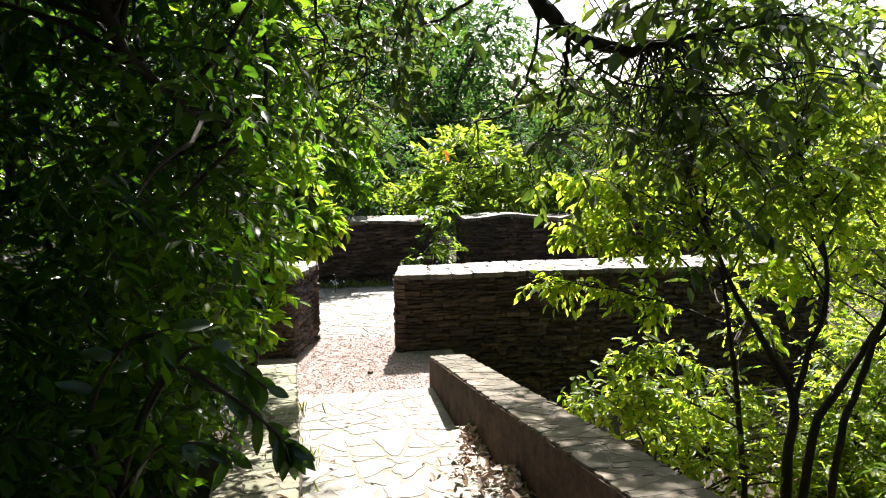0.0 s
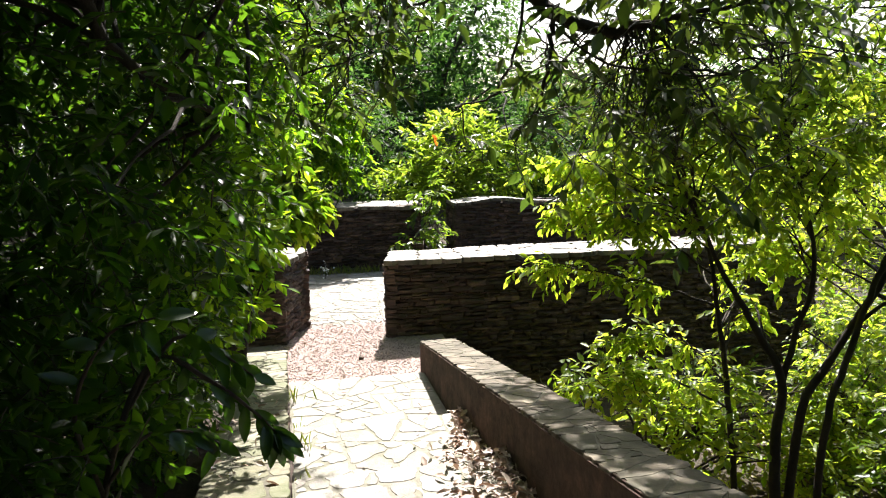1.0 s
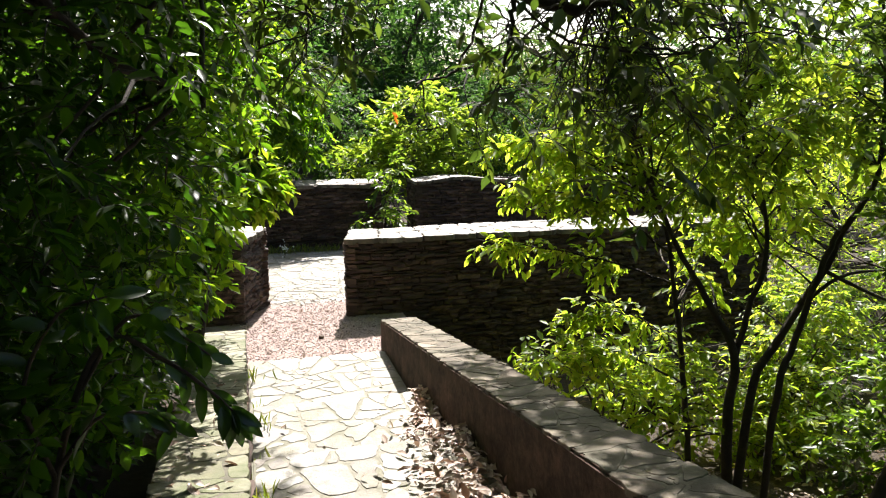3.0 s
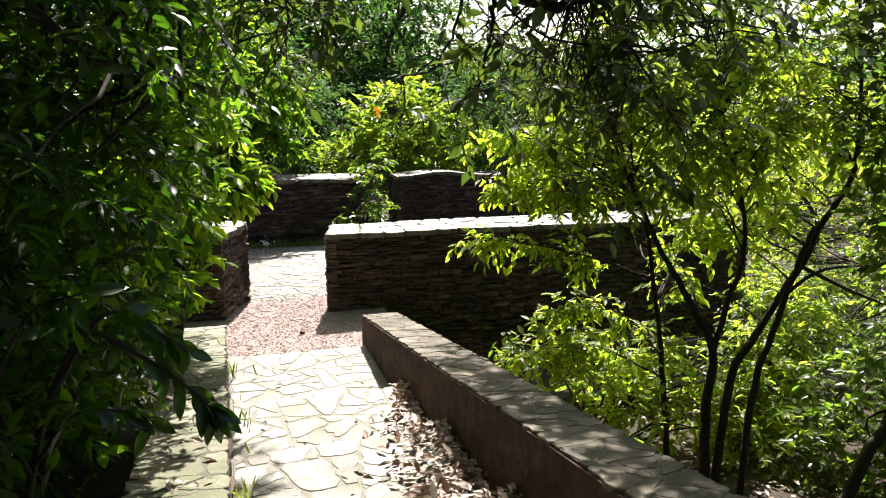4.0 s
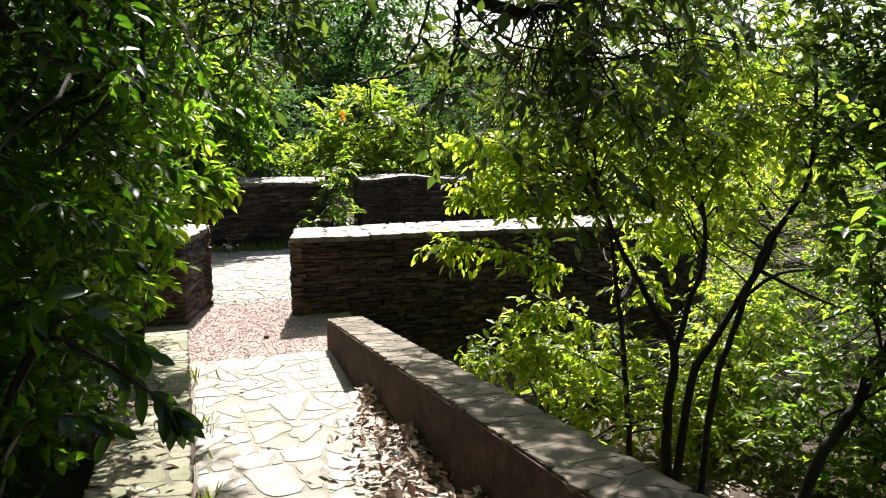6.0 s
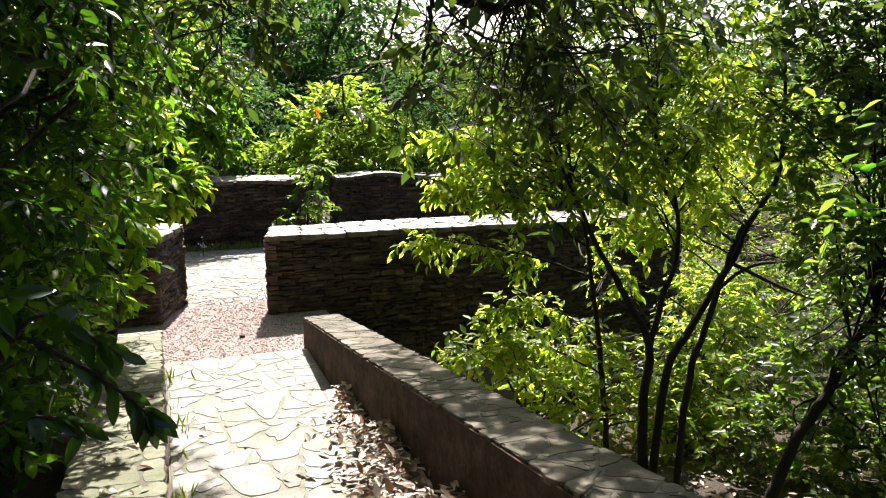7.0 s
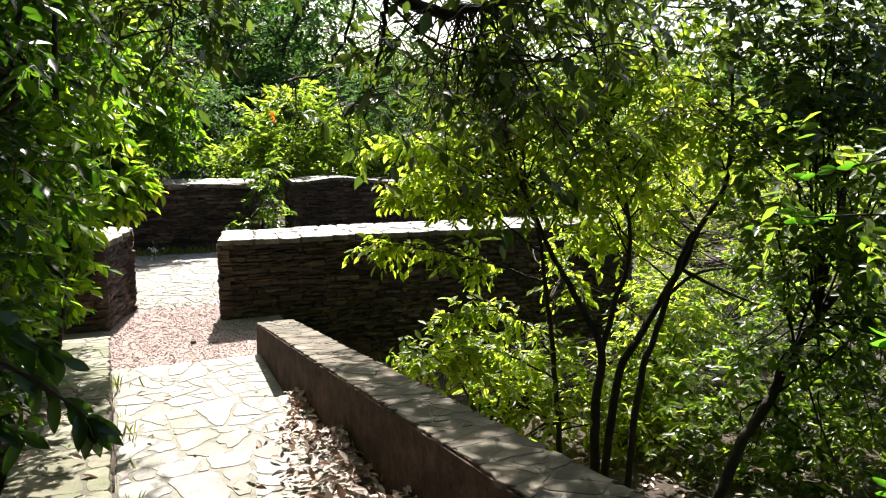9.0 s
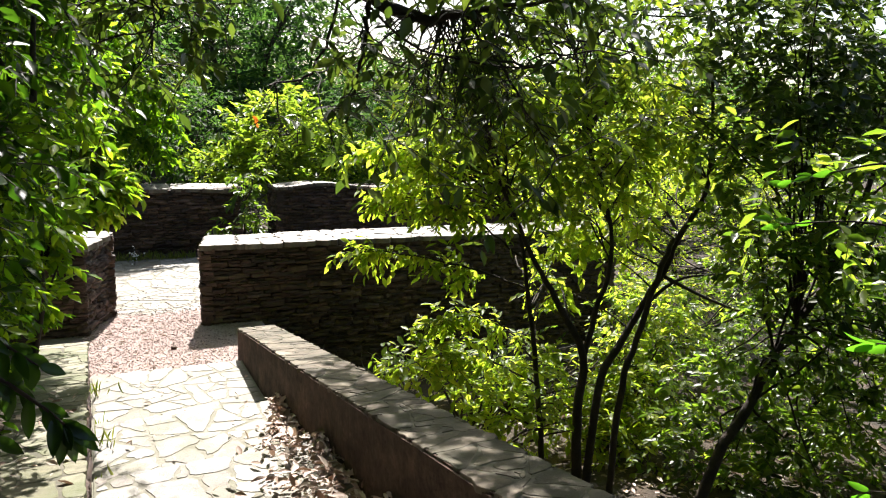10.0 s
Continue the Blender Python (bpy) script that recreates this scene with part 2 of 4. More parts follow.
def smooth_path(ctrl, n, rng=None, wob=0.0):
    c = np.asarray(ctrl, float)
    c = np.vstack([2 * c[0] - c[1], c, 2 * c[-1] - c[-2]])
    seg = len(c) - 3
    out = []
    for u in np.linspace(0, seg - 1e-6, n):
        i = int(u)
        t = u - i
        p0, p1, p2, p3 = c[i:i + 4]
        out.append(0.5 * (2 * p1 + (p2 - p0) * t + (2 * p0 - 5 * p1 + 4 * p2 - p3) * t * t + (3 * p1 - p0 - 3 * p2 + p3) * t ** 3))
    out = np.array(out)
    if rng is not None and wob:
        out[1:-1] += rng.normal(0, wob, (n - 2, 3))
    return out


def limb(ctrl, r0, r1, n=14, rng=None, wob=0.01):
    return smooth_path(ctrl, n, rng, wob), np.linspace(r0, r1, n)


def sprays(rng, O, D, length, k, leaf, droop, spread=0.75, sag=0.25, tilt=0.45):
    """Leafy twigs: origins, directions; returns leaf positions, ways, normals and the twigs' lines."""
    n = len(O)
    D = unit(D)
    u = np.linspace(0.12, 1.0, k)
    ln = length * rng.uniform(0.6, 1.3, n)
    pts = O[:, None] + D[:, None] * (u[None, :, None] * ln[:, None, None])
    pts[:, :, 2] -= sag * ln[:, None] * u[None] ** 2
    side = np.cross(D, np.array([0, 0, 1.0])) + rng.normal(0, 0.25, (n, 3))
    side = unit(side)
    sgn = np.where(np.arange(k) % 2 == 0, 1.0, -1.0)
    way = (D[:, None] * 0.55 + side[:, None] * (spread * sgn)[None, :, None] + rng.normal(0, 0.28, (n, k, 3)))
    way[:, :, 2] -= droop
    nor = np.array([0, 0, 1.0]) + rng.normal(0, tilt, (n, k, 3))
    L = leaf * rng.uniform(0.6, 1.25, n * k)
    lines = []
    for i in range(n):
        q = np.vstack([O[i], pts[i, ::3], pts[i, -1]])
        lines.append(q)
    return pts.reshape(-1, 3), unit(way.reshape(-1, 3)), unit(nor.reshape(-1, 3)), L, lines


def blob_points(rng, blobs, count, hollow=0.35, gap=0.0, gap_scale=1.6):
    """Points spread in a row of rounded clumps, thinner in some places."""
    b = np.asarray(blobs, float)
    w = b[:, 3] ** 2.2
    pick = rng.choice(len(b), count, p=w / w.sum())
    d = unit(rng.normal(0, 1, (count, 3)))
    r = rng.uniform(hollow, 1.08, count) ** 0.6
    pts = b[pick, :3] + d * (r * b[pick, 3])[:, None] * np.array([1, 1, 0.85])
    if gap > 0:
        keep = np.array([noise.noise(Vector(p) * gap_scale) > -0.5 + gap for p in pts])
        pts, d = pts[keep], d[keep]
    return pts, d


def foliage(parent, rng, pts, out, length, k, leaf, mat, droop=0.35, fine=False, wide=0.42, name="crown", sag=0.25, twigs=True, label="", tilt=0.45, rad=0.004):
    D = out * 0.7 + rng.normal(0, 0.55, out.shape)
    D[:, 2] *= 0.55
    P, W, N, L, lines = sprays(rng, pts, D, length, k, leaf, droop, sag=sag, tilt=tilt)
    ob = part(name, leaf_mesh(name, P, W, N, L, L * wide, fine), mat, parent, label, smooth=fine)
    if twigs:
        V, F = tube_arrays([(q, np.linspace(rad, rad * 0.3, len(q))) for q in lines], 3)
        part("twig_growth", tri_mesh("twig_growth", V, F), TWIG, parent, "thin brown twigs", kind="stuff")
    return ob


def limbs_to(rng, sources, targets, count, r0=0.014, r1=0.004):
    """Curved side limbs from points on the stems to clumps of the crown."""
    paths = []
    src = np.asarray(sources)
    for i in range(count):
        t = targets[rng.integers(len(targets))]
        d = np.linalg.norm(src - t, axis=1) + np.maximum(0, src[:, 2] - t[2]) * 1.2
        s = src[np.argsort(d)[rng.integers(min(4, len(src)))]]
        m = (s + t) / 2 + np.array([0, 0, 0.12]) + rng.normal(0, 0.08, 3)
        paths.append(limb([s, m, t], r0, r1, 8, rng, 0.012))
    return paths


# ---- ground ----
STEPS = [(7.30, -0.94), (5.70, -0.76), (4.45, -0.58), (3.22, -0.40), (1.98, -0.22), (0.74, -0.04), (-0.5, 0.0)]
LOW = -1.12


def sstep(a, b, x):
    t = np.clip((x - a) / (b - a), 0, 1)
    return t * t * (3 - 2 * t)


def ground_height(x, y):
    stair = np.interp(y, [-6, 0, 7.2, 7.6], [-0.2, -0.2, -1.25, LOW])
    z = np.where(y < 7.6, stair, LOW) + 0 * x
    left = np.interp(y, [-6, 0, 7.6, 12], [-0.15, -0.2, -1.15, LOW]) + 0.12 * sstep(0.5, 5, -x)
    right = -2.15 + 0.25 * sstep(6.5, 9, y) + 0 * x
    beyond = LOW - 0.25 * sstep(2.5, 7, x) - 0.35 * sstep(6, 14, x)
    right = right + (beyond - right) * sstep(9.35, 9.9, y)
    z = z + (left - z) * sstep(-0.1, -0.4, x)
    z = z + (right - z) * sstep(1.45, 1.75, x) * sstep(15, 9, y * 0 + np.where(x > 1.7, 9.0, y))
    rise = sstep(15, 45, np.hypot(x, y))
    return z + 1.6 * rise


def axis_lines(lo, hi, fine, far):
    a = list(np.arange(lo, hi + 1e-6, fine))
    s, q = fine, hi
    while q < far:
        s *= 1.35
        q += s
        a.append(q)
    s, q = fine, lo
    while q > -far:
        s *= 1.35
        q -= s
        a.insert(0, q)
    return np.array(a)


gx, gy = axis_lines(-5, 11, 0.14, 900), axis_lines(-3, 16, 0.14, 900)
GX, GY = np.meshgrid(gx, gy)
GZ = ground_height(GX, GY)
rough = np.array([noise.noise(Vector((float(a) * 1.7, float(b) * 1.7, 0.3))) for a, b in zip(GX.ravel(), GY.ravel())]).reshape(GX.shape)
onpath = ((GX > -0.6) & (GX < 2.2) & (GY > -2) & (GY < 15))
GZ = GZ + rough * np.where(onpath, 0.008, 0.06) - np.where(onpath & (GY > 7.1) & (GY < 13.9), 0.05, 0.0)
nx, ny = len(gx), len(gy)
idx = np.arange(nx * ny).reshape(ny, nx)
q = np.stack([idx[:-1, :-1], idx[:-1, 1:], idx[1:, 1:], idx[1:, :-1]], -1).reshape(-1, 4)
gF = np.concatenate([q[:, [0, 1, 2]], q[:, [0, 2, 3]]])
ground = part("ground", tri_mesh("ground", np.stack([GX, GY, GZ], -1).reshape(-1, 3), gF), SOIL, None, smooth=True)
tagged(ground, "brown forest soil with leaf litter under the trees", "ground", kind="structure")


# ---- stone pieces ----
def clip_poly(poly, px, py, nx_, ny_):
    out = []
    for i in range(len(poly)):
        a, b = poly[i], poly[(i + 1) % len(poly)]
        da = (a[0] - px) * nx_ + (a[1] - py) * ny_
        db = (b[0] - px) * nx_ + (b[1] - py) * ny_
        if da <= 0:
            out.append(a)
        if (da < 0 < db) or (db < 0 < da):
            t = da / (da - db)
            out.append((a[0] + (b[0] - a[0]) * t, a[1] + (b[1] - a[1]) * t))
    return out


def poly_area(p):
    return 0.5 * sum(p[k][0] * p[(k + 1) % len(p)][1] - p[(k + 1) % len(p)][0] * p[k][1] for k in range(len(p)))


def crazy_cells(outline, size, rng, stretch=1.0, joint=0.012):
    """Irregular angular paving pieces: a convex outline (counter-clockwise) split again and again by slanting cuts."""
    todo, cells = [list(outline)], []
    target = size * size * stretch
    while todo:
        p = todo.pop()
        if len(p) < 3:
            continue
        if poly_area(p) < target * rng.uniform(0.3, 2.2):
            cells.append(p)
            continue
        c = np.array(p)
        m = c.mean(0)
        cov = np.cov((c - m).T) if len(p) > 2 else np.eye(2)
        w, v = np.linalg.eigh(cov)
        ax = v[:, 1]
        a = math.atan2(ax[1], ax[0]) + rng.normal(0, 0.30)
        q = m + ax * math.sqrt(max(w[1], 0)) * rng.normal(0, 0.28)
        cx, cy = math.cos(a), math.sin(a)
        todo.append(clip_poly(p, q[0], q[1], cx, cy))
        todo.append(clip_poly(p, q[0], q[1], -cx, -cy))
    out = []
    for p in cells:
        r = list(p)
        for k in range(len(p)):
            a, b = p[k], p[(k + 1) % len(p)]
            ln = math.hypot(b[0] - a[0], b[1] - a[1])
            if ln < 1e-4:
                continue
            nx_, ny_ = (b[1] - a[1]) / ln, -(b[0] - a[0]) / ln
            g = joint * rng.uniform(0.2, 0.9)
            r = clip_poly(r, a[0] - nx_ * g, a[1] - ny_ * g, nx_, ny_)
            if len(r) < 3:
                break
        if len(r) >= 3 and poly_area(r) > 0.0012:
            out.append(r)
    return out


def slab_mesh(poly, z_of, thick, rng, bev=0.004, rag=0.006, corner=0.15, tilt=0.009):
    """A flat stone with a worn rim over a polygon; z_of gives the bed's height."""
    cx, cy = sum(p[0] for p in poly) / len(poly), sum(p[1] for p in poly) / len(poly)
    pts = []
    for i in range(len(poly)):
        a, b = poly[i], poly[(i + 1) % len(poly)]
        ln = math.hypot(b[0] - a[0], b[1] - a[1])
        if ln < 0.015:
            continue
        k = 2 if ln < 0.09 else (4 if ln < 0.3 else 6)
        for s in range(k):
            t = corner + (1 - 2 * corner) * s / (k - 1)
            j = rng.normal(0, rag) if 0 < s < k - 1 else 0
            x, y = a[0] + (b[0] - a[0]) * t, a[1] + (b[1] - a[1]) * t
            d = math.hypot(x - cx, y - cy) + 1e-6
            pts.append((x + (x - cx) / d * j, y + (y - cy) / d * j))
    n = len(pts)
    if n < 3:
        return None
    tz, tx, ty = tilt * rng.uniform(-0.33, 0.44), rng.uniform(-tilt, tilt), rng.uniform(-tilt, tilt)
    V = []
    for ring, (ins, h) in enumerate(((0, -0.02), (0, thick - bev), (bev * 1.3, thick))):
        for x, y in pts:
            d = math.hypot(x - cx, y - cy) + 1e-6
            s = max(0.2, 1 - ins / d)
            X, Y = cx + (x - cx) * s, cy + (y - cy) * s
            zz = z_of(X, Y) + h + (tz + (X - cx) * tx + (Y - cy) * ty if ring else 0)
            V.append((X, Y, zz))
    F = []
    for r in range(2):
        for i in range(n):
            j = (i + 1) % n
            F.append((r * n + i, r * n + j, (r + 1) * n + j, (r + 1) * n + i))
    F.append(tuple(range(2 * n, 3 * n)))
    return mesh_of("flagstone", V, F)


def pave(parent, outline, size, z_of, thick, mat, rng, name="flagstone", stretch=1.0, joint=0.012, rag=0.006, corner=0.15, tilt=0.009, bev=0.004):
    for poly in crazy_cells(outline, size, rng, stretch, joint):
        if len(poly) > 2:
            me = slab_mesh(poly, z_of, thick, rng, bev, rag, corner, tilt)
            if me:
                part(name, me, mat, parent)


def prism(name, profile, x0, x1, rows=1):
    """A solid with a (y, z) profile, from x0 to x1."""
    n = len(profile)
    V = [(x0, y, z) for y, z in profile] + [(x1, y, z) for y, z in profile]
    F = [tuple(range(n)), tuple(range(2 * n - 1, n - 1, -1))] + [(i, i + n, (i + 1) % n + n, (i + 1) % n) for i in range(n)]
    me = mesh_of(name, V, F)
    bm = bmesh.new()
    bm.from_mesh(me)
    bmesh.ops.recalc_face_normals(bm, faces=bm.faces)
    bmesh.ops.bevel(bm, geom=list(bm.edges), offset=0.012, segments=2, affect='EDGES')
    bm.to_mesh(me)
    bm.free()
    return me


# ---- stair and parapets ----
rs = np.random.default_rng(11)
for (y1, z), (y0, zn) in zip(STEPS[:-1], STEPS[1:]):
    st = thing("stone_step", (0.7, (y0 + y1) / 2, z), "broad stair step paved with irregular pale flagstones", "step", "steps of the stair", "structure")
    part("tread_bed", prism("tread_bed", [(y0 - 0.05, z - 0.5), (y1 - 0.012, z - 0.5), (y1 - 0.012, z - 0.005), (y0 - 0.05, z - 0.005)], 0.0, 1.4), MORTAR, st, "grey-green mortar bed")
    pave(st, [(0.01, y0 + 0.005), (1.385, y0 + 0.005), (1.385, y1), (0.01, y1)], 0.215, lambda x, y, z=z: z - 0.0135, 0.012, FLAG, rs, stretch=1.25, joint=0.019, rag=0.009, corner=0.13, tilt=0.004, bev=0.002)


def parapet_top(y):
    return -0.665 + (7.5 - y) * 0.158


def build_parapet(name, x0, x1, yend, top, label, size, cap_mat, lip=0.003):
    t = thing(name, ((x0 + x1) / 2, 4.0, -1.0), label, "parapet", "", "structure")
    ys = np.linspace(-1.0, yend, 12)
    prof = [(-1.0, -0.8), (yend, -2.4)] + [(float(y), float(top(y)) - 0.008 + 0.002 * math.sin(3 * y)) for y in ys[::-1]]
    part("parapet_body", prism("parapet_body", prof, x0, x1), RENDERED, t, "dark stained cement render")
    bed = [(-0.98, float(top(-0.98)) - 0.05), (yend - 0.02, float(top(yend)) - 0.05), (yend - 0.02, float(top(yend)) - 0.0015), (-0.98, float(top(-0.98)) - 0.0015)]
    part("cap_bed", prism("cap_bed", bed, x0 + 0.014, x1 + lip - 0.017), CAP_MORTAR, t, "weathered mortar bed")
    step = 1.7
    y = -0.9
    while y < yend - 0.01:
        ye = min(y + step, yend)
        pave(t, [(x0 - 0.001, y), (x1 + lip, y), (x1 + lip, ye), (x0 - 0.001, ye)], size, lambda a, b: float(top(b)) - 0.014, 0.014, cap_mat, rs, "capstone", 1.0, 0.012, 0.009, 0.12, 0.004, 0.003)
        y = ye
    return t


build_parapet("parapet_right", 1.39, 1.775, 7.50, parapet_top, "low sloping parapet of stained render capped with flat stones", 0.17, PARAPET_CAP)
KERB = lambda y: -0.69 + (7.6 - y) * 0.145
kerb = build_parapet("parapet_left", -0.44, -0.05, 7.62, KERB, "low sloping kerb wall capped with mossy flat stones", 0.24, KERBSTONE, 0.05)

# ---- dry stone walls ----
def stone_block(seed):
    """A flat, rough walling stone of unit size with worn edges; front at y = 0, depth to +1."""
    r = random.Random(seed)
    lo, hi = r.uniform(0.0, 0.22), r.uniform(0.0, 0.22)
    prof = [(0.16, 0.0), (0.03, 0.22), (0.0 + r.uniform(0, .1), 0.72), (0.18, 1.0), (1.0, 1.0), (1.0, 0.0)]
    rings = [(0.0, 0.22), (0.05, 0.06), (r.uniform(.2, .4), r.uniform(-.06, .08)), (r.uniform(.55, .8), r.uniform(-.06, .08)), (0.95, 0.06), (1.0, 0.22)]
    V, F = [], []
    last = len(rings) - 1
    for k, (x, push) in enumerate(rings):
        u = k / last
        s = (1 - lo) * (1 - u) + (1 - hi) * u
        s *= 0.78 if k in (0, last) else 1.0
        for y, z in prof:
            front = y < 0.5
            V.append((x, y + (push + r.uniform(-.09, .09) if front else 0), 0.5 + (z - 0.5) * s + (r.uniform(-.10, .10) if front else 0)))
    n = len(prof)
    for k in range(last):
        for i in range(n):
            j = (i + 1) % n
            F.append((k * n + i, k * n + j, (k + 1) * n + j, (k + 1) * n + i))
    F.append(tuple(range(n - 1, -1, -1)))
    F.append(tuple(range(last * n, (last + 1) * n)))
    return V, F


BLOCKS = []
for s in range(20):
    v, f = stone_block(s)
    me = mesh_of("wall_stone", v, f)
    bm = bmesh.new()
    bm.from_mesh(me)
    bmesh.ops.recalc_face_normals(bm, faces=bm.faces)
    bm.to_mesh(me)
    bm.free()
    me.materials.append(WALLSTONE)
    BLOCKS.append((np.array(v), [tuple(x) for x in f], me))


def face_stones(parent, a, b, z0, top, rng, course=(0.025, 0.07), length=(0.07, 0.36), depth=0.14, as_parts=True, part_rule=None, stuff_name="wall_stones"):
    """Courses of flat stones along the line a-b (plan), facing the right-hand side of a to b."""
    ax, ay, bx, by = *a, *b
    ln = math.hypot(bx - ax, by - ay)
    ux, uy = (bx - ax) / ln, (by - ay) / ln
    ang = math.atan2(uy, ux)
    z = z0
    V, F = [], []
    base = 0
    while z < top - 0.02:
        h = min(rng.uniform(*course), top - z + 0.01)
        s = -rng.uniform(0, 0.15)
        while s < ln:
            w = rng.uniform(*length) * (1.0 if h > 0.055 else 0.8)
            s0, s1 = max(s, 0.0), min(s + w, ln)
            s += w + rng.uniform(0.0, 0.012)
            if s1 - s0 < 0.04:
                continue
            proud = rng.uniform(-0.016, 0.016)
            hh = h * rng.choice([0.85, 0.98, 1.06, 1.15, 1.5], p=[.12, .25, .35, .18, .10])
            m = Matrix.Translation((ax + ux * s0 + uy * proud, ay + uy * s0 - ux * proud, z + rng.uniform(-.008, .008))) @ Matrix.Rotation(ang + rng.normal(0, .05), 4, 'Z') @ Matrix.Rotation(rng.normal(0, 0.035), 4, 'Y') @ Matrix.Diagonal((s1 - s0 + 0.004, depth, hh, 1))
            v, f, me = BLOCKS[rng.integers(len(BLOCKS))]
            if as_parts and (part_rule is None or part_rule(ax + ux * s0, z)):
                ob = part("wall_stone", me, None, parent)
                ob.matrix_basis = m
            else:
                M = np.array(m)
                V.append(v @ M[:3, :3].T + M[:3, 3])
                F += [tuple(i + base for i in q_) for q_ in f]
                base += len(v)
        z += h
    if V:
        part(stuff_name, mesh_of(stuff_name, np.concatenate(V).tolist(), F), WALLSTUFF, parent, kind="stuff")


def wall_core(parent, corners, z0, z1):
    n = len(corners)
    V = [(x, y, z0) for x, y in corners] + [(x, y, z1) for x, y in corners]
    F = [tuple(range(n - 1, -1, -1)), tuple(range(n, 2 * n))] + [(i, (i + 1) % n, (i + 1) % n + n, i + n) for i in range(n)]
    part("wall_core", mesh_of("wall_core", V, F), CORE, parent, "dark earth-filled joints")


def top_wave(x, y, seed=0.0, amp=0.035):
    return amp * noise.noise(Vector((x * 0.8 + seed, y * 0.8, seed))) * 2


def dry_wall(name, corners, z0, top, label, seed, parts=True, rule=None, size=0.30, amp=0.03, lip=0.02):
    """corners: plan outline, counter-clockwise; the stones face outwards."""
    rng = np.random.default_rng(seed)
    cx, cy = sum(c[0] for c in corners) / len(corners), sum(c[1] for c in corners) / len(corners)
    t = thing(name, (cx, cy, z0), label, "stone wall", "dry stone walls", "structure")
    sh = 0.07
    inner = [(x + (sh if x < cx else -sh), y + (sh if y < cy else -sh)) for x, y in corners]
    wall_core(t, inner, z0 - 0.1, top - 0.05)
    n = len(corners)
    for i in range(n):
        a, b = corners[i], corners[(i + 1) % n]
        back = (a[1] + b[1]) / 2 > cy + 0.1 and abs(a[1] - b[1]) < abs(a[0] - b[0])
        face_stones(t, a, b, z0, top - 0.04, rng, as_parts=parts and not back, part_rule=rule)
    out = [(x + (lip if x > cx else -lip), y + (lip if y > cy else -lip)) for x, y in corners]
    pave(t, out, size, lambda a, b: top - 0.045 + top_wave(a, b, seed, amp), 0.045, CAP, rng, "capstone", 1.3, 0.006, 0.014)
    return t


dry_wall("wall_middle", [(1.26, 9.20), (7.6, 9.12), (7.6, 10.02), (1.46, 10.02)], -2.1, -0.10, "dry stone wall of dark flat stones with sunlit capstones", 3,
         rule=lambda x, z: x < 2.9 and z > -1.4, amp=0.012)
dry_wall("wall_gate", [(-3.2, 9.25), (0.0, 9.20), (0.33, 10.12), (-3.2, 10.15)], -1.2, -0.02, "dry stone wall end beside the passage, overgrown", 5, rule=lambda x, z: x > -0.8, amp=0.03)
dry_wall("wall_far_left", [(-3.0, 14.15), (2.72, 14.2), (2.72, 14.9), (-3.0, 14.9)], -1.2, 0.10, "dry stone wall of brown flat stones along the path", 7, rule=lambda x, z: x > 1.2, amp=0.05)
dry_wall("wall_far_right", [(3.47, 14.7), (11.0, 14.2), (11.0, 15.0), (3.47, 15.5)], -1.3, 0.05, "dry stone wall with pale worn top before the forest", 8, parts=False, amp=0.06)

# rough stone facing of the kerb
kr = np.random.default_rng(17)
for i in range(12):
    ya = 7.6 - (i + 1) * 0.55
    zt = KERB(ya + 0.55)
    face_stones(kerb, (-0.016, ya), (-0.016, ya + 0.55), zt - 0.56, zt - 0.05, kr, course=(0.03, 0.075), length=(0.1, 0.4), depth=0.07, as_parts=i < 6)

# path beyond the gate
pp = thing("path_paving", (1.1, 11.8, LOW), "irregular pale flagstones of the path behind the gate", "paving", "", "structure")
part("paving_bed", mesh_of("paving_bed", [(-0.2, 9.9, LOW + 0.004), (1.5, 9.9, LOW + 0.004), (3.2, 13.7, LOW + 0.004), (-0.2, 13.7, LOW + 0.004), (-0.2, 9.9, LOW - 0.2), (1.5, 9.9, LOW - 0.2), (3.2, 13.7, LOW - 0.2), (-0.2, 13.7, LOW - 0.2)],
                         [(0, 1, 2, 3), (4, 7, 6, 5), (0, 4, 5, 1), (1, 5, 6, 2), (2, 6, 7, 3), (3, 7, 4, 0)]), MORTAR, pp)
pave(pp, [(0.1, 9.75), (1.4, 9.75), (3.0, 13.6), (-0.1, 13.6)], 0.25, lambda x, y: LOW + 0.001, 0.007, FLAG, rs, stretch=1.3, joint=0.026, rag=0.012, corner=0.13, tilt=0.004, bev=0.002)

# gravel
gr = np.random.default_rng(21)
n = 19000
X, Y = gr.uniform(-0.15, 1.9, n), gr.uniform(7.25, 12.0, n)
keep = (Y < 9.75 + np.abs(gr.normal(0, 1, n)) ** 1.6 * 0.55)
X, Y = X[keep], Y[keep]
n = len(X)
oct_v = np.array([(1, 0, 0), (0, 1, 0), (-1, 0, 0), (0, -1, 0), (0, 0, .6), (0, 0, -.6)])
oct_f = np.array([(0, 1, 4), (1, 2, 4), (2, 3, 4), (3, 0, 4), (1, 0, 5), (2, 1, 5), (3, 2, 5), (0, 3, 5)])
rr = 0.004 + 0.013 * gr.uniform(0, 1, n) ** 2.5
an = gr.uniform(0, 6.28, n)
V = oct_v[None] * (rr[:, None, None] * gr.uniform(0.6, 1.3, (n, 6, 1)))
Vx = V[:, :, 0] * np.cos(an)[:, None] - V[:, :, 1] * np.sin(an)[:, None]
Vy = V[:, :, 0] * np.sin(an)[:, None] + V[:, :, 1] * np.cos(an)[:, None]
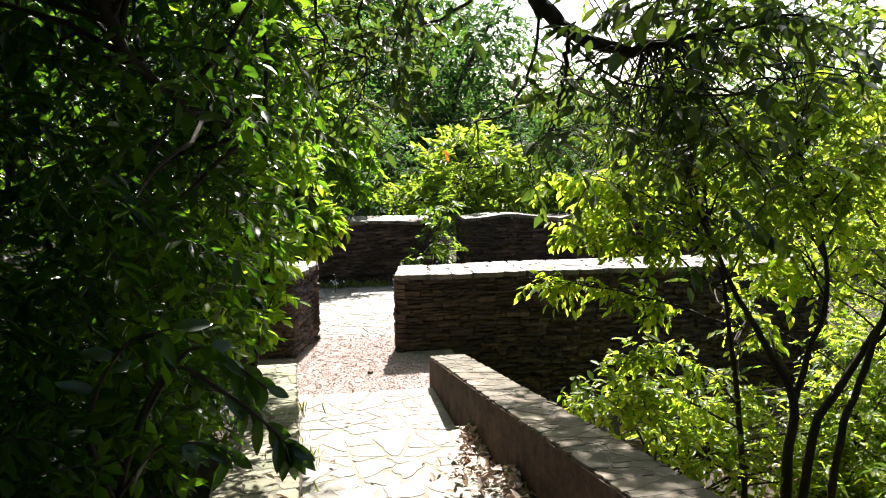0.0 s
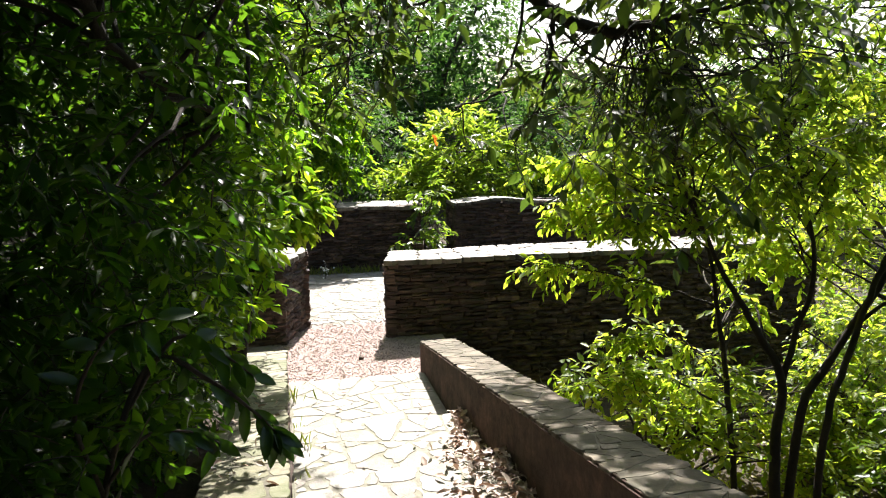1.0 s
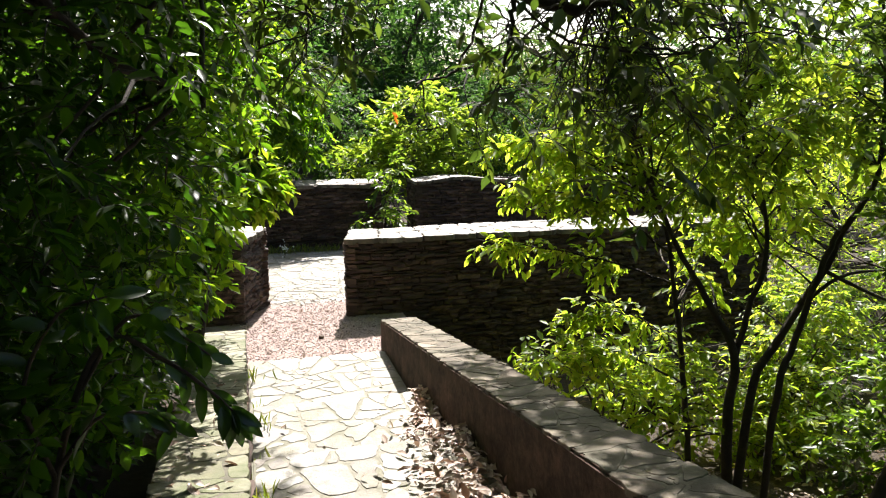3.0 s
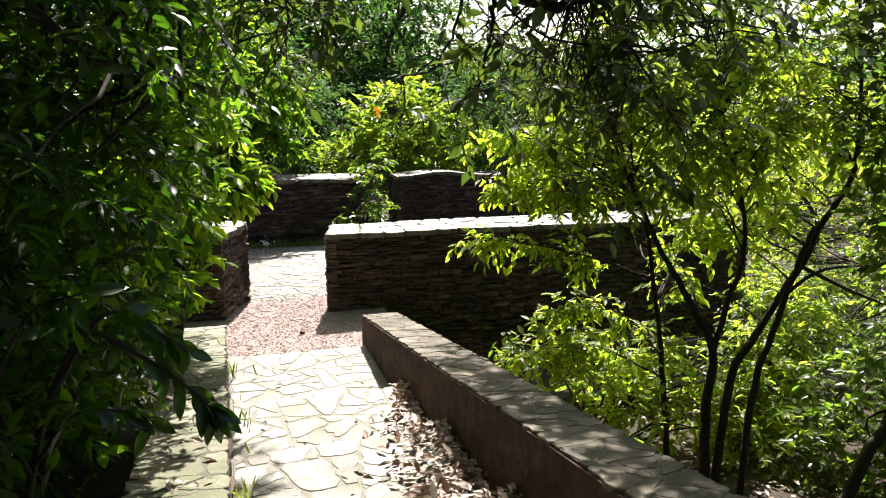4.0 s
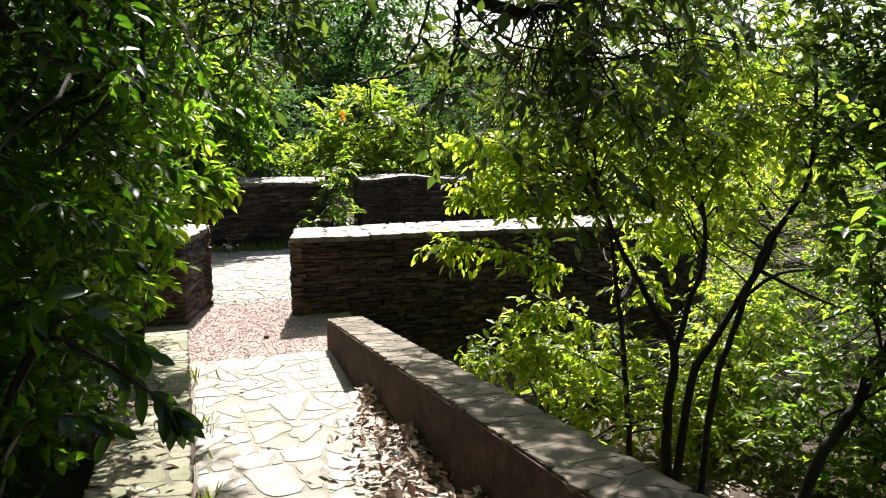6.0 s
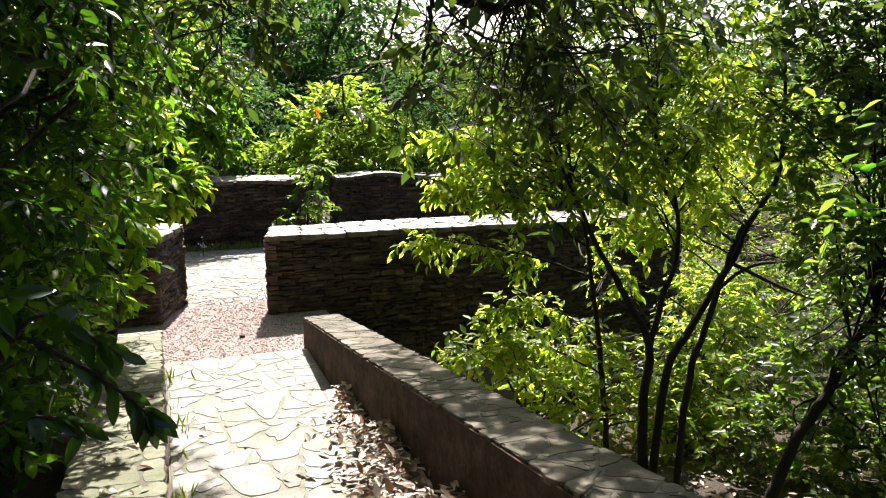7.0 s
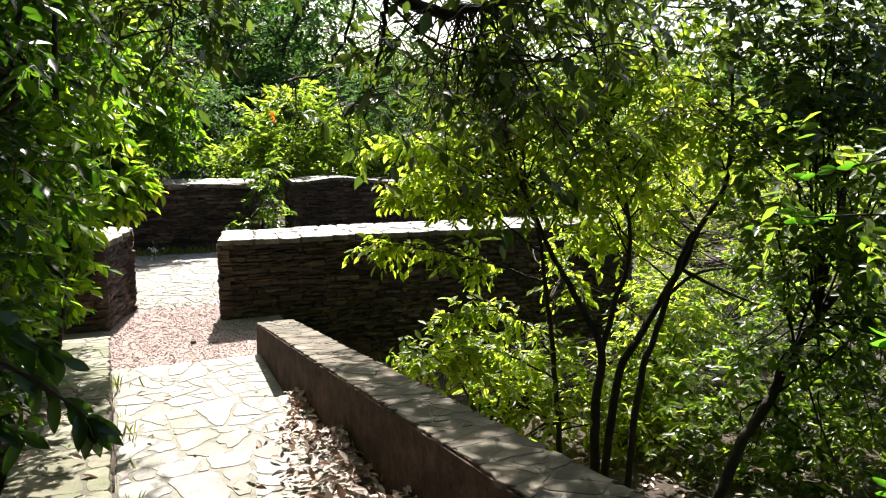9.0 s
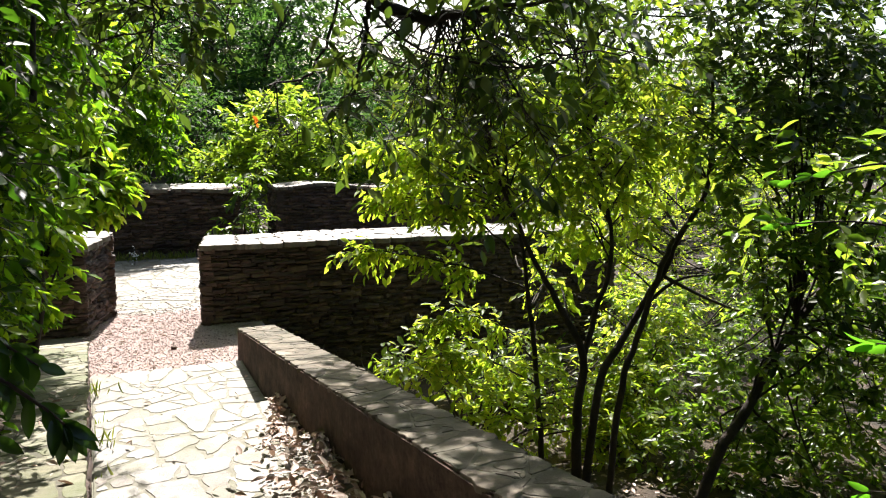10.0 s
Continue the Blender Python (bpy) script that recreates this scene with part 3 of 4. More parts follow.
V = np.stack([Vx + X[:, None], Vy + Y[:, None], V[:, :, 2] + LOW + 0.0125], -1)
edge_x = np.linspace(2.0, -0.5, 34)
rim = [(-0.5, 7.25), (2.0, 7.25)] + [(float(x), 10.0 + 0.22 * noise.noise(Vector((float(x) * 2.1, 3.0, 0.0))) + 0.08 * noise.noise(Vector((float(x) * 9, 1.0, 0.0)))) for x in edge_x]
m_ = len(rim)
bed = part("gravel_bed", mesh_of("gravel_bed", [(x, y, LOW + 0.0105 - k * 0.15) for k in (0, 1) for x, y in rim], [tuple(range(m_)), tuple(range(2 * m_ - 1, m_ - 1, -1))] + [(i, i + m_, (i + 1) % m_ + m_, (i + 1) % m_) for i in range(m_)]),
           plain_material("red_earth", (0.42, 0.315, 0.29), (0.32, 0.23, 0.205), 40, 0.95, 0.8, 0.01), None)
tagged(bed, "reddish gravel landing at the foot of the stair", "gravel", kind="structure")
gravel = part("gravel", tri_mesh("gravel", V.reshape(-1, 3), (oct_f[None] + (np.arange(n) * 6)[:, None, None]).reshape(-1, 3)), GRAVEL, None)
tagged(gravel, "loose reddish gravel stones on the landing", "gravel", kind="stuff")

# ---- right-hand tree with several stems ----
rt = np.random.default_rng(31)
tree = thing("multi_stem_tree", (4.5, 5.7, -2.2), "slender multi-stemmed tree with backlit lime green leaves", "tree")
STEM_A = [(4.28, 6.0, -2.3), (4.12, 6.0, -1.06), (3.94, 6.0, -0.09), (3.81, 6.0, 0.49), (3.47, 6.0, 1.35)]
STEM_B = [(4.5, 5.7, -2.4), (4.42, 5.7, -1.4), (4.45, 5.7, -0.76), (4.14, 5.75, -0.19), (3.9, 5.8, 0.2), (3.61, 5.9, 0.8), (3.3, 6.0, 1.5)]
STEM_B2 = [(4.45, 5.7, -0.8), (4.59, 5.7, -0.23), (4.7, 5.7, 0.14), (4.69, 5.8, 0.76), (4.37, 5.8, 1.46), (4.2, 5.8, 2.2)]
STEM_C = [(4.52, 5.6, -2.4), (4.58, 5.6, -1.14), (4.82, 5.6, -0.62), (5.29, 5.6, 0.05), (5.48, 5.6, 0.44), (5.74, 5.6, 0.81), (5.8, 5.6, 1.15), (5.76, 5.6, 1.73), (5.61, 5.6, 2.6)]
STEM_D = [(4.65, 5.4, -2.4), (4.7, 5.4, -1.09), (4.92, 5.45, -0.49), (5.18, 5.5, 0.17), (5.36, 5.55, 0.42)]
stems = [limb(STEM_A, 0.034, 0.010, 24, rt, 0.006), limb(STEM_B, 0.056, 0.010, 28, rt, 0.006), limb(STEM_B2, 0.032, 0.008, 20, rt, 0.006), limb(STEM_C, 0.045, 0.014, 30, rt, 0.006), limb(STEM_D, 0.036, 0.024, 20, rt, 0.006)]
stems += [limb([(5.8, 5.6, 1.11), (6.07, 5.6, 1.33), (6.47, 5.6, 1.48)], 0.028, 0.012, 8), limb([(5.33, 5.6, 0.02), (5.93, 5.6, -0.25), (6.51, 5.6, -0.46), (7.22, 5.6, -0.66)], 0.02, 0.008, 10),
          limb([(5.06, 5.6, -0.28), (5.52, 5.6, -0.02), (6.21, 5.6, -0.0)], 0.022, 0.01, 10)]
for s_ in stems:
    V, F = tube_arrays([s_], 8)
    part("stem", tri_mesh("stem", V, F), BARK, tree, smooth=True)
CROWN = [(3.15, 7.0, 1.13, 0.40), (3.40, 6.70, 0.82, 0.42), (3.23, 6.00, 1.70, 0.61), (3.84, 6.00, 1.19, 0.69), (4.59, 6.00, 1.56, 0.71), (3.49, 5.50, 2.02, 0.57),
         (4.35, 5.50, 2.19, 0.60), (5.63, 6.30, 1.50, 0.60), (5.04, 6.50, 0.66, 0.61), (5.09, 6.80, -0.16, 0.5)]
UPPER = CROWN[2:7]
pts, out = blob_points(rt, CROWN[:2] + CROWN[7:], 560, 0.2, 0.24)
foliage(tree, rt, pts, out, 0.30, 9, 0.12, LEAF_LIME, 0.35, True, wide=0.44)
up, uo = blob_points(rt, UPPER, 680, 0.2, 0.26)
third = len(up) // 3
foliage(tree, rt, up[:third], uo[:third], 0.30, 9, 0.12, LEAF_LIME, 0.35, True, wide=0.44, tilt=0.32)
# somewhat darker leaves on most upper clumps, standing in for shade from above
foliage(tree, rt, up[third:], uo[third:], 0.30, 9, 0.12, LEAF_SPRING, 0.35, True, wide=0.44, tilt=0.32)
pts = np.concatenate([pts, up])
HIGH = [(3.6, 8.4, 4.2, 1.0), (5.0, 8.4, 4.3, 1.2), (4.3, 7.4, 3.9, 0.9), (2.8, 6.3, 4.0, 0.5), (2.85, 7.2, 4.0, 0.5), (2.85, 8.0, 4.1, 0.5), (2.9, 8.8, 4.2, 0.4)]
HIGH += [(5.3, 7.3, 2.75, 0.6), (5.9, 6.9, 2.7, 0.6), (6.5, 6.5, 2.6, 0.6), (4.7, 7.5, 2.85, 0.6)]
hp, ho = blob_points(rt, HIGH, 760, 0.2, 0.25)
foliage(tree, rt, hp, ho, 0.32, 9, 0.13, LEAF_MID, 0.35, False, wide=0.46, name="upper_crown")
# extra sprays above the view, placed only to dapple the parapet cap and treads
sp = np.stack([rt.uniform(2.45, 3.1, 115), rt.uniform(5.3, 7.7, 115), rt.uniform(3.6, 4.5, 115)], -1)
sp = np.concatenate([sp, np.stack([rt.uniform(0.95, 1.3, 16), rt.uniform(7.9, 9.4, 16), rt.uniform(3.8, 4.1, 16)], -1)])
foliage(tree, rt, sp, unit(rt.normal(0, 1, sp.shape)), 0.3, 9, 0.13, LEAF_MID, 0.35, False, wide=0.46, name="upper_crown")
src = np.concatenate([s_[0][8:] for s_ in stems])
for path in limbs_to(rt, src, np.concatenate([pts, hp[:120]]), 170, 0.011, 0.003):
    V, F = tube_arrays([path], 5)
    part("limb", tri_mesh("limb", V, F), BARK, tree, smooth=True)

def leafy_limb(parent, ctrl, r0, count, leaf, mat, rng, length=0.2, start=0.25):
    """An arching limb with hanging leaf sprays as its own piece."""
    path = limb(ctrl, r0, r0 * 0.25, 24, rng, 0.006)
    V, F = tube_arrays([path], 6)
    lb = part("arching_limb", tri_mesh("arching_limb", V, F), BARK, parent, smooth=True)
    k = (start + (1 - start) * rng.uniform(0, 1, count)) * 23
    o = path[0][k.astype(int)] + rng.normal(0, 0.02, (count, 3))
    tan = unit(np.array(ctrl[-1]) - np.array(ctrl[0]))
    D = tan * 0.7 + rng.normal(0, 0.55, (count, 3)) + np.array([0, 0, -0.25])
    P, W, N, L, lines = sprays(rng, o, D, length, 7, leaf, 0.55, sag=0.3)
    part("leaf_spray", leaf_mesh("leaf_spray", P, W, N, L, L * 0.44, True), mat, lb, "hanging lime green leaves", smooth=True, kind="stuff")


leafy_limb(tree, [(3.95, 6.05, -0.1), (3.4, 6.35, 0.10), (2.8, 6.7, 0.20), (2.28, 6.95, 0.26)], 0.014, 62, 0.105, LEAF_LIME, rt, 0.2)
leafy_limb(tree, [(4.1, 6.0, -1.1), (3.5, 6.2, -0.80), (2.9, 6.3, -0.82), (2.5, 6.35, -0.98)], 0.012, 55, 0.10, LEAF_LIME, rt, 0.2)
leafy_limb(tree, [(4.1, 6.0, -0.9), (3.7, 6.1, -0.45), (3.3, 6.2, -0.38), (3.0, 6.2, -0.45)], 0.010, 30, 0.10, LEAF_LIME, rt, 0.18)
leafy_limb(tree, [(3.9, 6.0, 0.2), (3.4, 6.4, 0.62), (2.95, 6.9, 0.74), (2.65, 7.1, 0.66)], 0.012, 50, 0.11, LEAF_LIME, rt, 0.2)
leafy_limb(tree, [(3.7, 6.0, 0.7), (3.2, 6.5, 1.15), (2.75, 6.9, 1.22), (2.45, 7.1, 1.12)], 0.012, 50, 0.11, LEAF_LIME, rt, 0.2)

shrub = thing("lime_shrub", (3.4, 6.3, -2.1), "low shrub with lime green leaves against the wall", "shrub")
LOWB = [(3.02, 6.30, -0.82, 0.33), (3.43, 6.50, -0.63, 0.3),
        (3.98, 6.50, -0.94, 0.38), (3.31, 6.00, -1.28, 0.36), (3.84, 6.00, -1.49, 0.38), (4.50, 6.50, -1.33, 0.38), (5.92, 6.80, -1.42, 0.55), (6.65, 7.20, -0.88, 0.58), (5.0, 6.3, -1.8, 0.42), (5.6, 6.3, -1.65, 0.5), (4.1, 6.8, -1.6, 0.4), (5.3, 6.0, -1.95, 0.3)]
pts, out = blob_points(rt, LOWB, 720, 0.2, 0.28, 2.2)
foliage(shrub, rt, pts, out, 0.30, 11, 0.11, LEAF_LIME, 0.3, True, wide=0.46, tilt=0.3)
src = np.array([(3.6, 6.3, -2.0), (3.4, 6.2, -1.7), (4.4, 6.5, -1.9), (3.9, 6.4, -1.5), (3.5, 6.4, -0.9), (5.9, 6.8, -2.0)])
for path in limbs_to(rt, src, pts, 40, 0.016, 0.004):
    V, F = tube_arrays([path], 5)
    part("limb", tri_mesh("limb", V, F), BARK, shrub, smooth=True)

# ---- dark tree farther to the right ----
dk = np.random.default_rng(41)
dtree = thing("leaning_tree", (5.0, 4.6, -2.2), "leaning tree with glossy leaves, the shaded ones coloured darker", "tree")
V, F = tube_arrays([limb([(4.9, 4.6, -2.3), (5.24, 4.6, -1.43), (5.56, 4.6, -1.03), (5.82, 4.6, -0.55), (6.08, 4.6, -0.28), (6.42, 4.6, 0.09), (6.7, 4.6, 0.54), (7.0, 4.6, 1.5)], 0.056, 0.025, 26, dk, 0.006)], 8)
part("trunk", tri_mesh("trunk", V, F), BARK, dtree, smooth=True)
DARK = [(5.11, 4.60, 1.66, 0.51), (5.47, 4.40, 1.94, 0.60), (5.46, 4.40, 1.21, 0.56), (5.62, 4.80, 0.57, 0.51), (5.88, 4.40, 0.37, 0.54), (5.93, 4.80, -0.53, 0.59), (6.18, 4.40, -0.99, 0.58),
        (5.63, 5.00, -1.61, 0.50), (6.11, 4.60, -1.76, 0.55), (5.80, 5.60, -1.20, 0.48), (6.05, 4.20, 1.02, 0.67), (6.60, 4.20, -0.27, 0.72), (5.9, 4.9, 2.8, 0.9), (6.8, 5.2, 2.2, 0.9)]
SHADED = [(5.0, 5.2, 2.5, 0.55), (5.6, 4.9, 2.5, 0.7), (6.2, 4.9, 2.3, 0.8), (5.3, 4.7, 1.9, 0.5), (6.0, 4.6, 1.5, 0.6), (6.6, 4.6, 1.6, 0.7), (6.4, 4.4, 0.6, 0.5)]
# darker olive leaves: the shade on these clumps is put into the colour
sp, so = blob_points(dk, SHADED, 330, 0.2, 0.2)
foliage(dtree, dk, sp, so, 0.28, 9, 0.12, LEAF_OLIVE, 0.2, True, wide=0.5, name="shade_toned_crown")
pts, out = blob_points(dk, DARK, 1050, 0.2, 0.22)
# top clumps and half the low ones turn olive in place of shade
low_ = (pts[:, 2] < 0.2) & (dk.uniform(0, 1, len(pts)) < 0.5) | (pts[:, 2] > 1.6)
foliage(dtree, dk, pts[~low_], out[~low_], 0.28, 9, 0.12, LEAF_MID, 0.2, True, wide=0.5)
foliage(dtree, dk, pts[low_], out[low_], 0.28, 9, 0.12, LEAF_OLIVE, 0.2, True, wide=0.5, name="shade_toned_crown")
src = np.array([(5.56, 4.6, -1.0), (5.82, 4.6, -0.55), (6.08, 4.6, -0.28), (6.42, 4.6, 0.09), (6.7, 4.6, 0.54), (7.0, 4.6, 1.4)])
for path in limbs_to(dk, src, pts, 60, 0.016, 0.004):
    V, F = tube_arrays([path], 5)
    part("limb", tri_mesh("limb", V, F), BARK, dtree, smooth=True)


# ---- trees and shrubs of the surroundings ----
def forest_tree(name, base, blobs, count, mat, label, seed, leaf=0.12, k=9, length=0.5, fine=False, trunk_r=0.1, gap=0.12, droop=0.3, category="tree", wide=0.42, limbs=24):
    rng = np.random.default_rng(seed)
    t = thing(name, base, label, category)
    b = np.array(blobs)
    c = b[:, :3].mean(0)
    top = b[np.argmax(b[:, 2]), :3]
    main = limb([(base[0], base[1], base[2] - 0.2), (np.array(base) * 0.6 + c * 0.4) + rng.normal(0, .12, 3) * np.array([1, 1, 0]), c, top], trunk_r, trunk_r * 0.3, 16, rng, 0.02)
    V, F = tube_arrays([main], 8)
    part("trunk", tri_mesh("trunk", V, F), BARK, t, smooth=True)
    pts, out = blob_points(rng, blobs, count, 0.25, gap, 1.0)
    V, F = tube_arrays(limbs_to(rng, main[0][5:], pts, limbs, trunk_r * 0.3, 0.006), 5)
    part("limb_growth", tri_mesh("limb_growth", V, F), BARK, t, smooth=True, kind="stuff")
    foliage(t, rng, pts, out, length, k, leaf, mat, droop, fine, wide, twigs=length > 0.2)
    return t


forest_tree("broadleaf_shrub", (4.2, 17.3, -1.1), [(2.9, 16.8, 0.2, 0.72), (4.2, 17.4, 1.15, 1.05), (5.1, 17.0, 0.8, 0.8), (3.5, 16.8, 0.4, 0.75), (4.4, 16.9, 0.20, 0.62)], 380, LEAF_SPRING, "broadleaf shrub lit from behind above the wall", 51, 0.24, 10, 0.35, True, 0.06, 0.05, 0.1, "shrub", 0.34)
forest_tree("broadleaf_shrub", (6.8, 18, -1.1), [(6.3, 18.00, 1.20, 1.1), (7.3, 19.00, 2.40, 1.35), (7.9, 17.3, 0.35, 1.0), (9.3, 17.6, 0.9, 1.2)], 620, LEAF_FAR, "pale green shrub in hazy light behind the wall", 52, 0.15, 10, 0.4, False, 0.06, 0.05, 0.1, "shrub", 0.34)
forest_tree("overhanging_shrub", (2.9, 15.3, -1.0), [(2.67, 14.0, -0.20, 0.29), (2.38, 13.7, -0.55, 0.21), (2.9, 14.2, 0.2, 0.35), (2.9, 13.8, -0.50, 0.22)], 48, LEAF_MID, "shrub hanging through the gap between two walls", 53, 0.17, 8, 0.25, True, 0.03, 0.0, 0.4, "shrub")
forest_tree("gate_tree", (-1.0, 18.0, -1.0), [(1.6, 18.0, 0.9, 0.9), (1.0, 18.0, 1.4, 0.9), (1.9, 18.0, 0.3, 0.6), (1.4, 18.0, 2.1, 0.8), (0.0, 18, 1.5, 1.3), (-1.5, 18, 2.5, 1.8), (0.3, 18, 3.2, 1.3)], 800, LEAF_FAR, "small tree with narrow leaves behind the gate wall", 54, 0.17, 11, 0.5, False, 0.06, 0.1, 0.3)
gate_shrub = forest_tree("gate_shrub", (-0.6, 6.2, -1.0), [(0.20, 6.2, 1.0, 0.15), (0.06, 6.2, 0.98, 0.18), (-0.14, 6.15, 0.84, 0.2), (-0.4, 6.2, 0.8, 0.32), (-0.30, 6.2, 0.45, 0.18), (-0.42, 6.15, 0.15, 0.2)], 210, LEAF_GREEN, "shrub with bright young leaves beside the gate wall", 55, 0.115, 8, 0.2, True, 0.03, 0.0, 0.45, "shrub", 0.48)
forest_tree("bright_thicket", (10.0, 10.2, -1.7), [(8.12, 10.00, -0.54, 1.15), (10.06, 10.00, -1.0, 1.34), (11.57, 10.00, -1.6, 1.30), (8.57, 9.00, -1.7, 1.02), (11.23, 11.00, 0.79, 1.32), (12.89, 10.00, -0.83, 1.33), (9.2, 11, 1.0, 1.2), (7.0, 10.6, 0.6, 0.9)], 1900, LEAF_LIME, "sunlit thicket of small yellow-green leaves", 56, 0.10, 9, 0.4, False, 0.07, 0.1, 0.3, "thicket")

forest_tree("low_thicket", (6.6, 7.6, -2.0), [(5.2, 7.6, -1.6, 0.6), (6.2, 7.8, -1.5, 0.7), (7.2, 7.8, -1.3, 0.8), (8.2, 7.6, -1.2, 0.9), (6.8, 7.2, -1.8, 0.5), (5.9, 7.0, -1.9, 0.4), (9.4, 7.5, -1.0, 1.0), (7.9, 6.6, -1.7, 0.6)], 620, LEAF_MID, "low thicket of yellow-green leaves on the slope", 57, 0.11, 9, 0.3, True, 0.04, 0.26, 0.3, "thicket")
forest_tree("shaded_shrub", (6.6, 5.2, -2.1), [(5.6, 5.3, -1.8, 0.4), (6.3, 5.2, -1.7, 0.5), (7.0, 5.0, -1.4, 0.6), (7.4, 4.6, -1.8, 0.5), (6.9, 5.4, -0.6, 0.5), (7.6, 5.2, 0.2, 0.7), (7.6, 4.6, -1.0, 0.7), (8.4, 5.2, -0.8, 0.8), (8.2, 4.4, 0.0, 0.8), (7.8, 5.6, -1.6, 0.6), (8.6, 4.4, -1.4, 0.7)], 820, LEAF_MID, "shrub with dark leaves in the shade of the trees", 58, 0.12, 9, 0.28, True, 0.03, 0.22, 0.25, "shrub", 0.48)

# small tree behind the gate wall whose layered limbs droop over the passage
dr = np.random.default_rng(59)
droop_tree = thing("drooping_tree", (-1.6, 15.7, -1.1), "small tree with layered drooping green sprays behind the gate wall", "tree")
TR = limb([(-1.6, 15.7, -1.3), (-1.4, 15.7, 0.4), (-1.0, 15.7, 2.0), (-0.5, 15.7, 4.0)], 0.08, 0.02, 20, dr, 0.01)
V, F = tube_arrays([TR], 8)
part("trunk", tri_mesh("trunk", V, F), BARK, droop_tree, smooth=True)
for k, tip in ((9, (0.87, 15.6, 1.15)), (8, (1.5, 15.6, 0.62)), (11, (1.75, 15.6, 1.15)), (12, (1.58, 15.6, 1.73)), (14, (1.24, 15.6, 2.0)), (15, (1.0, 15.6, 2.4)), (7, (0.57, 15.5, 0.45)), (17, (0.78, 15.7, 3.0)), (10, (0.3, 15.4, 1.75)), (12, (1.28, 15.8, 1.4)), (9, (1.2, 15.5, 0.85))):
    p0, p1 = TR[0][k], np.array(tip)
    leafy_limb(droop_tree, [p0, p0 * 0.6 + p1 * 0.4 + np.array([0, 0, 0.3]), p0 * 0.2 + p1 * 0.8 + np.array([0, 0, 0.16]), p1], 0.016, 46, 0.18, LEAF_GREEN, dr, 0.34, 0.2)
# bright young shoots over the gate wall
for tip, z_ in (((0.36, 6.3, 0.88), 0.95), ((0.30, 6.25, 1.06), 1.1), ((0.12, 6.25, 0.82), 0.85), ((0.2, 6.35, 0.72), 0.7)):
    leafy_limb(gate_shrub, [(-0.5, 6.2, z_), (-0.25, 6.22, z_ + 0.2), (0.05, 6.25, z_ + 0.18), tip], 0.007, 26, 0.12, LEAF_LIME, dr, 0.14, 0.55)
# a limb whose glossy upper leaves catch the sun
glow_tree = thing("sunlit_limb_tree", (-1.6, 16.4, -1.1), "slender tree with one long sunlit leafy limb", "tree")
GT = limb([(-1.6, 16.4, -1.3), (-1.3, 16.4, 0.8), (-0.8, 16.2, 2.4), (0.0, 16.0, 2.95), (0.58, 16.0, 2.78), (1.04, 15.97, 2.61), (1.6, 15.9, 2.42), (2.22, 15.85, 2.14)], 0.07, 0.015, 34, dr, 0.01)
V, F = tube_arrays([GT], 8)
part("trunk", tri_mesh("trunk", V, F), BARK, glow_tree, smooth=True)
n = 240
o = GT[0][dr.integers(15, 34, n)] + dr.normal(0, 0.06, (n, 3)) * np.array([1, 1, 0.5])
D = np.array([0.8, -0.3, -0.25]) + dr.normal(0, 0.4, (n, 3))
part("crown", leaf_mesh("crown", o, D, np.array([0, -0.45, 0.9]) + dr.normal(0, .16, (n, 3)), dr.uniform(.12, .22, n), dr.uniform(.05, .09, n), True), LEAF_MID, glow_tree, smooth=True)

# ---- dense evergreen growth along the left kerb ----
lf = np.random.default_rng(61)
hedge = thing("evergreen_thicket", (-1.4, 4.0, -0.7), "dense dark evergreen thicket hanging over the kerb", "thicket")
n = 6800
Y = 2.3 + 6.1 * lf.uniform(0, 1, n) ** 1.2
Z = lf.uniform(-0.9, 4.2, n)
el = (Z - 1.6) / Y
edge = Y * np.interp(el, [-0.5, -0.36, -0.25, -0.165, -0.12, 0.0, 0.1, 0.3], [-0.32, -0.23, -0.07, -0.04, 0.01, 0.045, 0.055, 0.06]) - 0.16
edge += 0.10 * np.array([noise.noise(Vector((0.0, a * 1.3, b * 1.3))) for a, b in zip(Y, Z)])
Xl = edge - lf.gamma(1.7, 0.5, n)
Xl = np.where((Y > 6.2) & (Z < 0.35), Xl - 0.3, Xl)
clump = np.array([noise.noise(Vector((a * 1.5, b * 1.5, c * 1.5))) for a, b, c in zip(Xl, Y, Z)])
keep = (Xl > -3.4) & (Z > ground_height(Xl, Y) + 0.1) & ((clump > 0.04) | (edge - Xl > 0.75) | (Y < 3.8))
pts = np.stack([Xl, Y, Z], -1)[keep]
out = unit(np.stack([np.ones(len(pts)) * 0.5, -0.4 * np.ones(len(pts)), 0 * pts[:, 0]], -1) + lf.normal(0, .6, (len(pts), 3)))
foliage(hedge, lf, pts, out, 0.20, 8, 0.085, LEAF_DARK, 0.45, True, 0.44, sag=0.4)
# lighter leaf copy along the edge; its backlight is put into the colour
n = 1500
Y2, Z2 = lf.uniform(3.8, 8.2, n), lf.uniform(-0.3, 3.4, n)
el2 = (Z2 - 1.6) / Y2
X2 = Y2 * np.interp(el2, [-0.36, -0.25, -0.165, -0.12, 0.0, 0.1, 0.3], [-0.10, -0.045, -0.035, 0.02, 0.045, 0.055, 0.06]) - 0.12 - lf.gamma(1.2, 0.36, n)
X2 = np.where((Y2 > 6.2) & (Z2 < 0.35), X2 - 0.3, X2)
p2 = np.stack([X2, Y2, Z2], -1)[(Z2 < 1.5) | (lf.uniform(0, 1, n) < 0.6)]
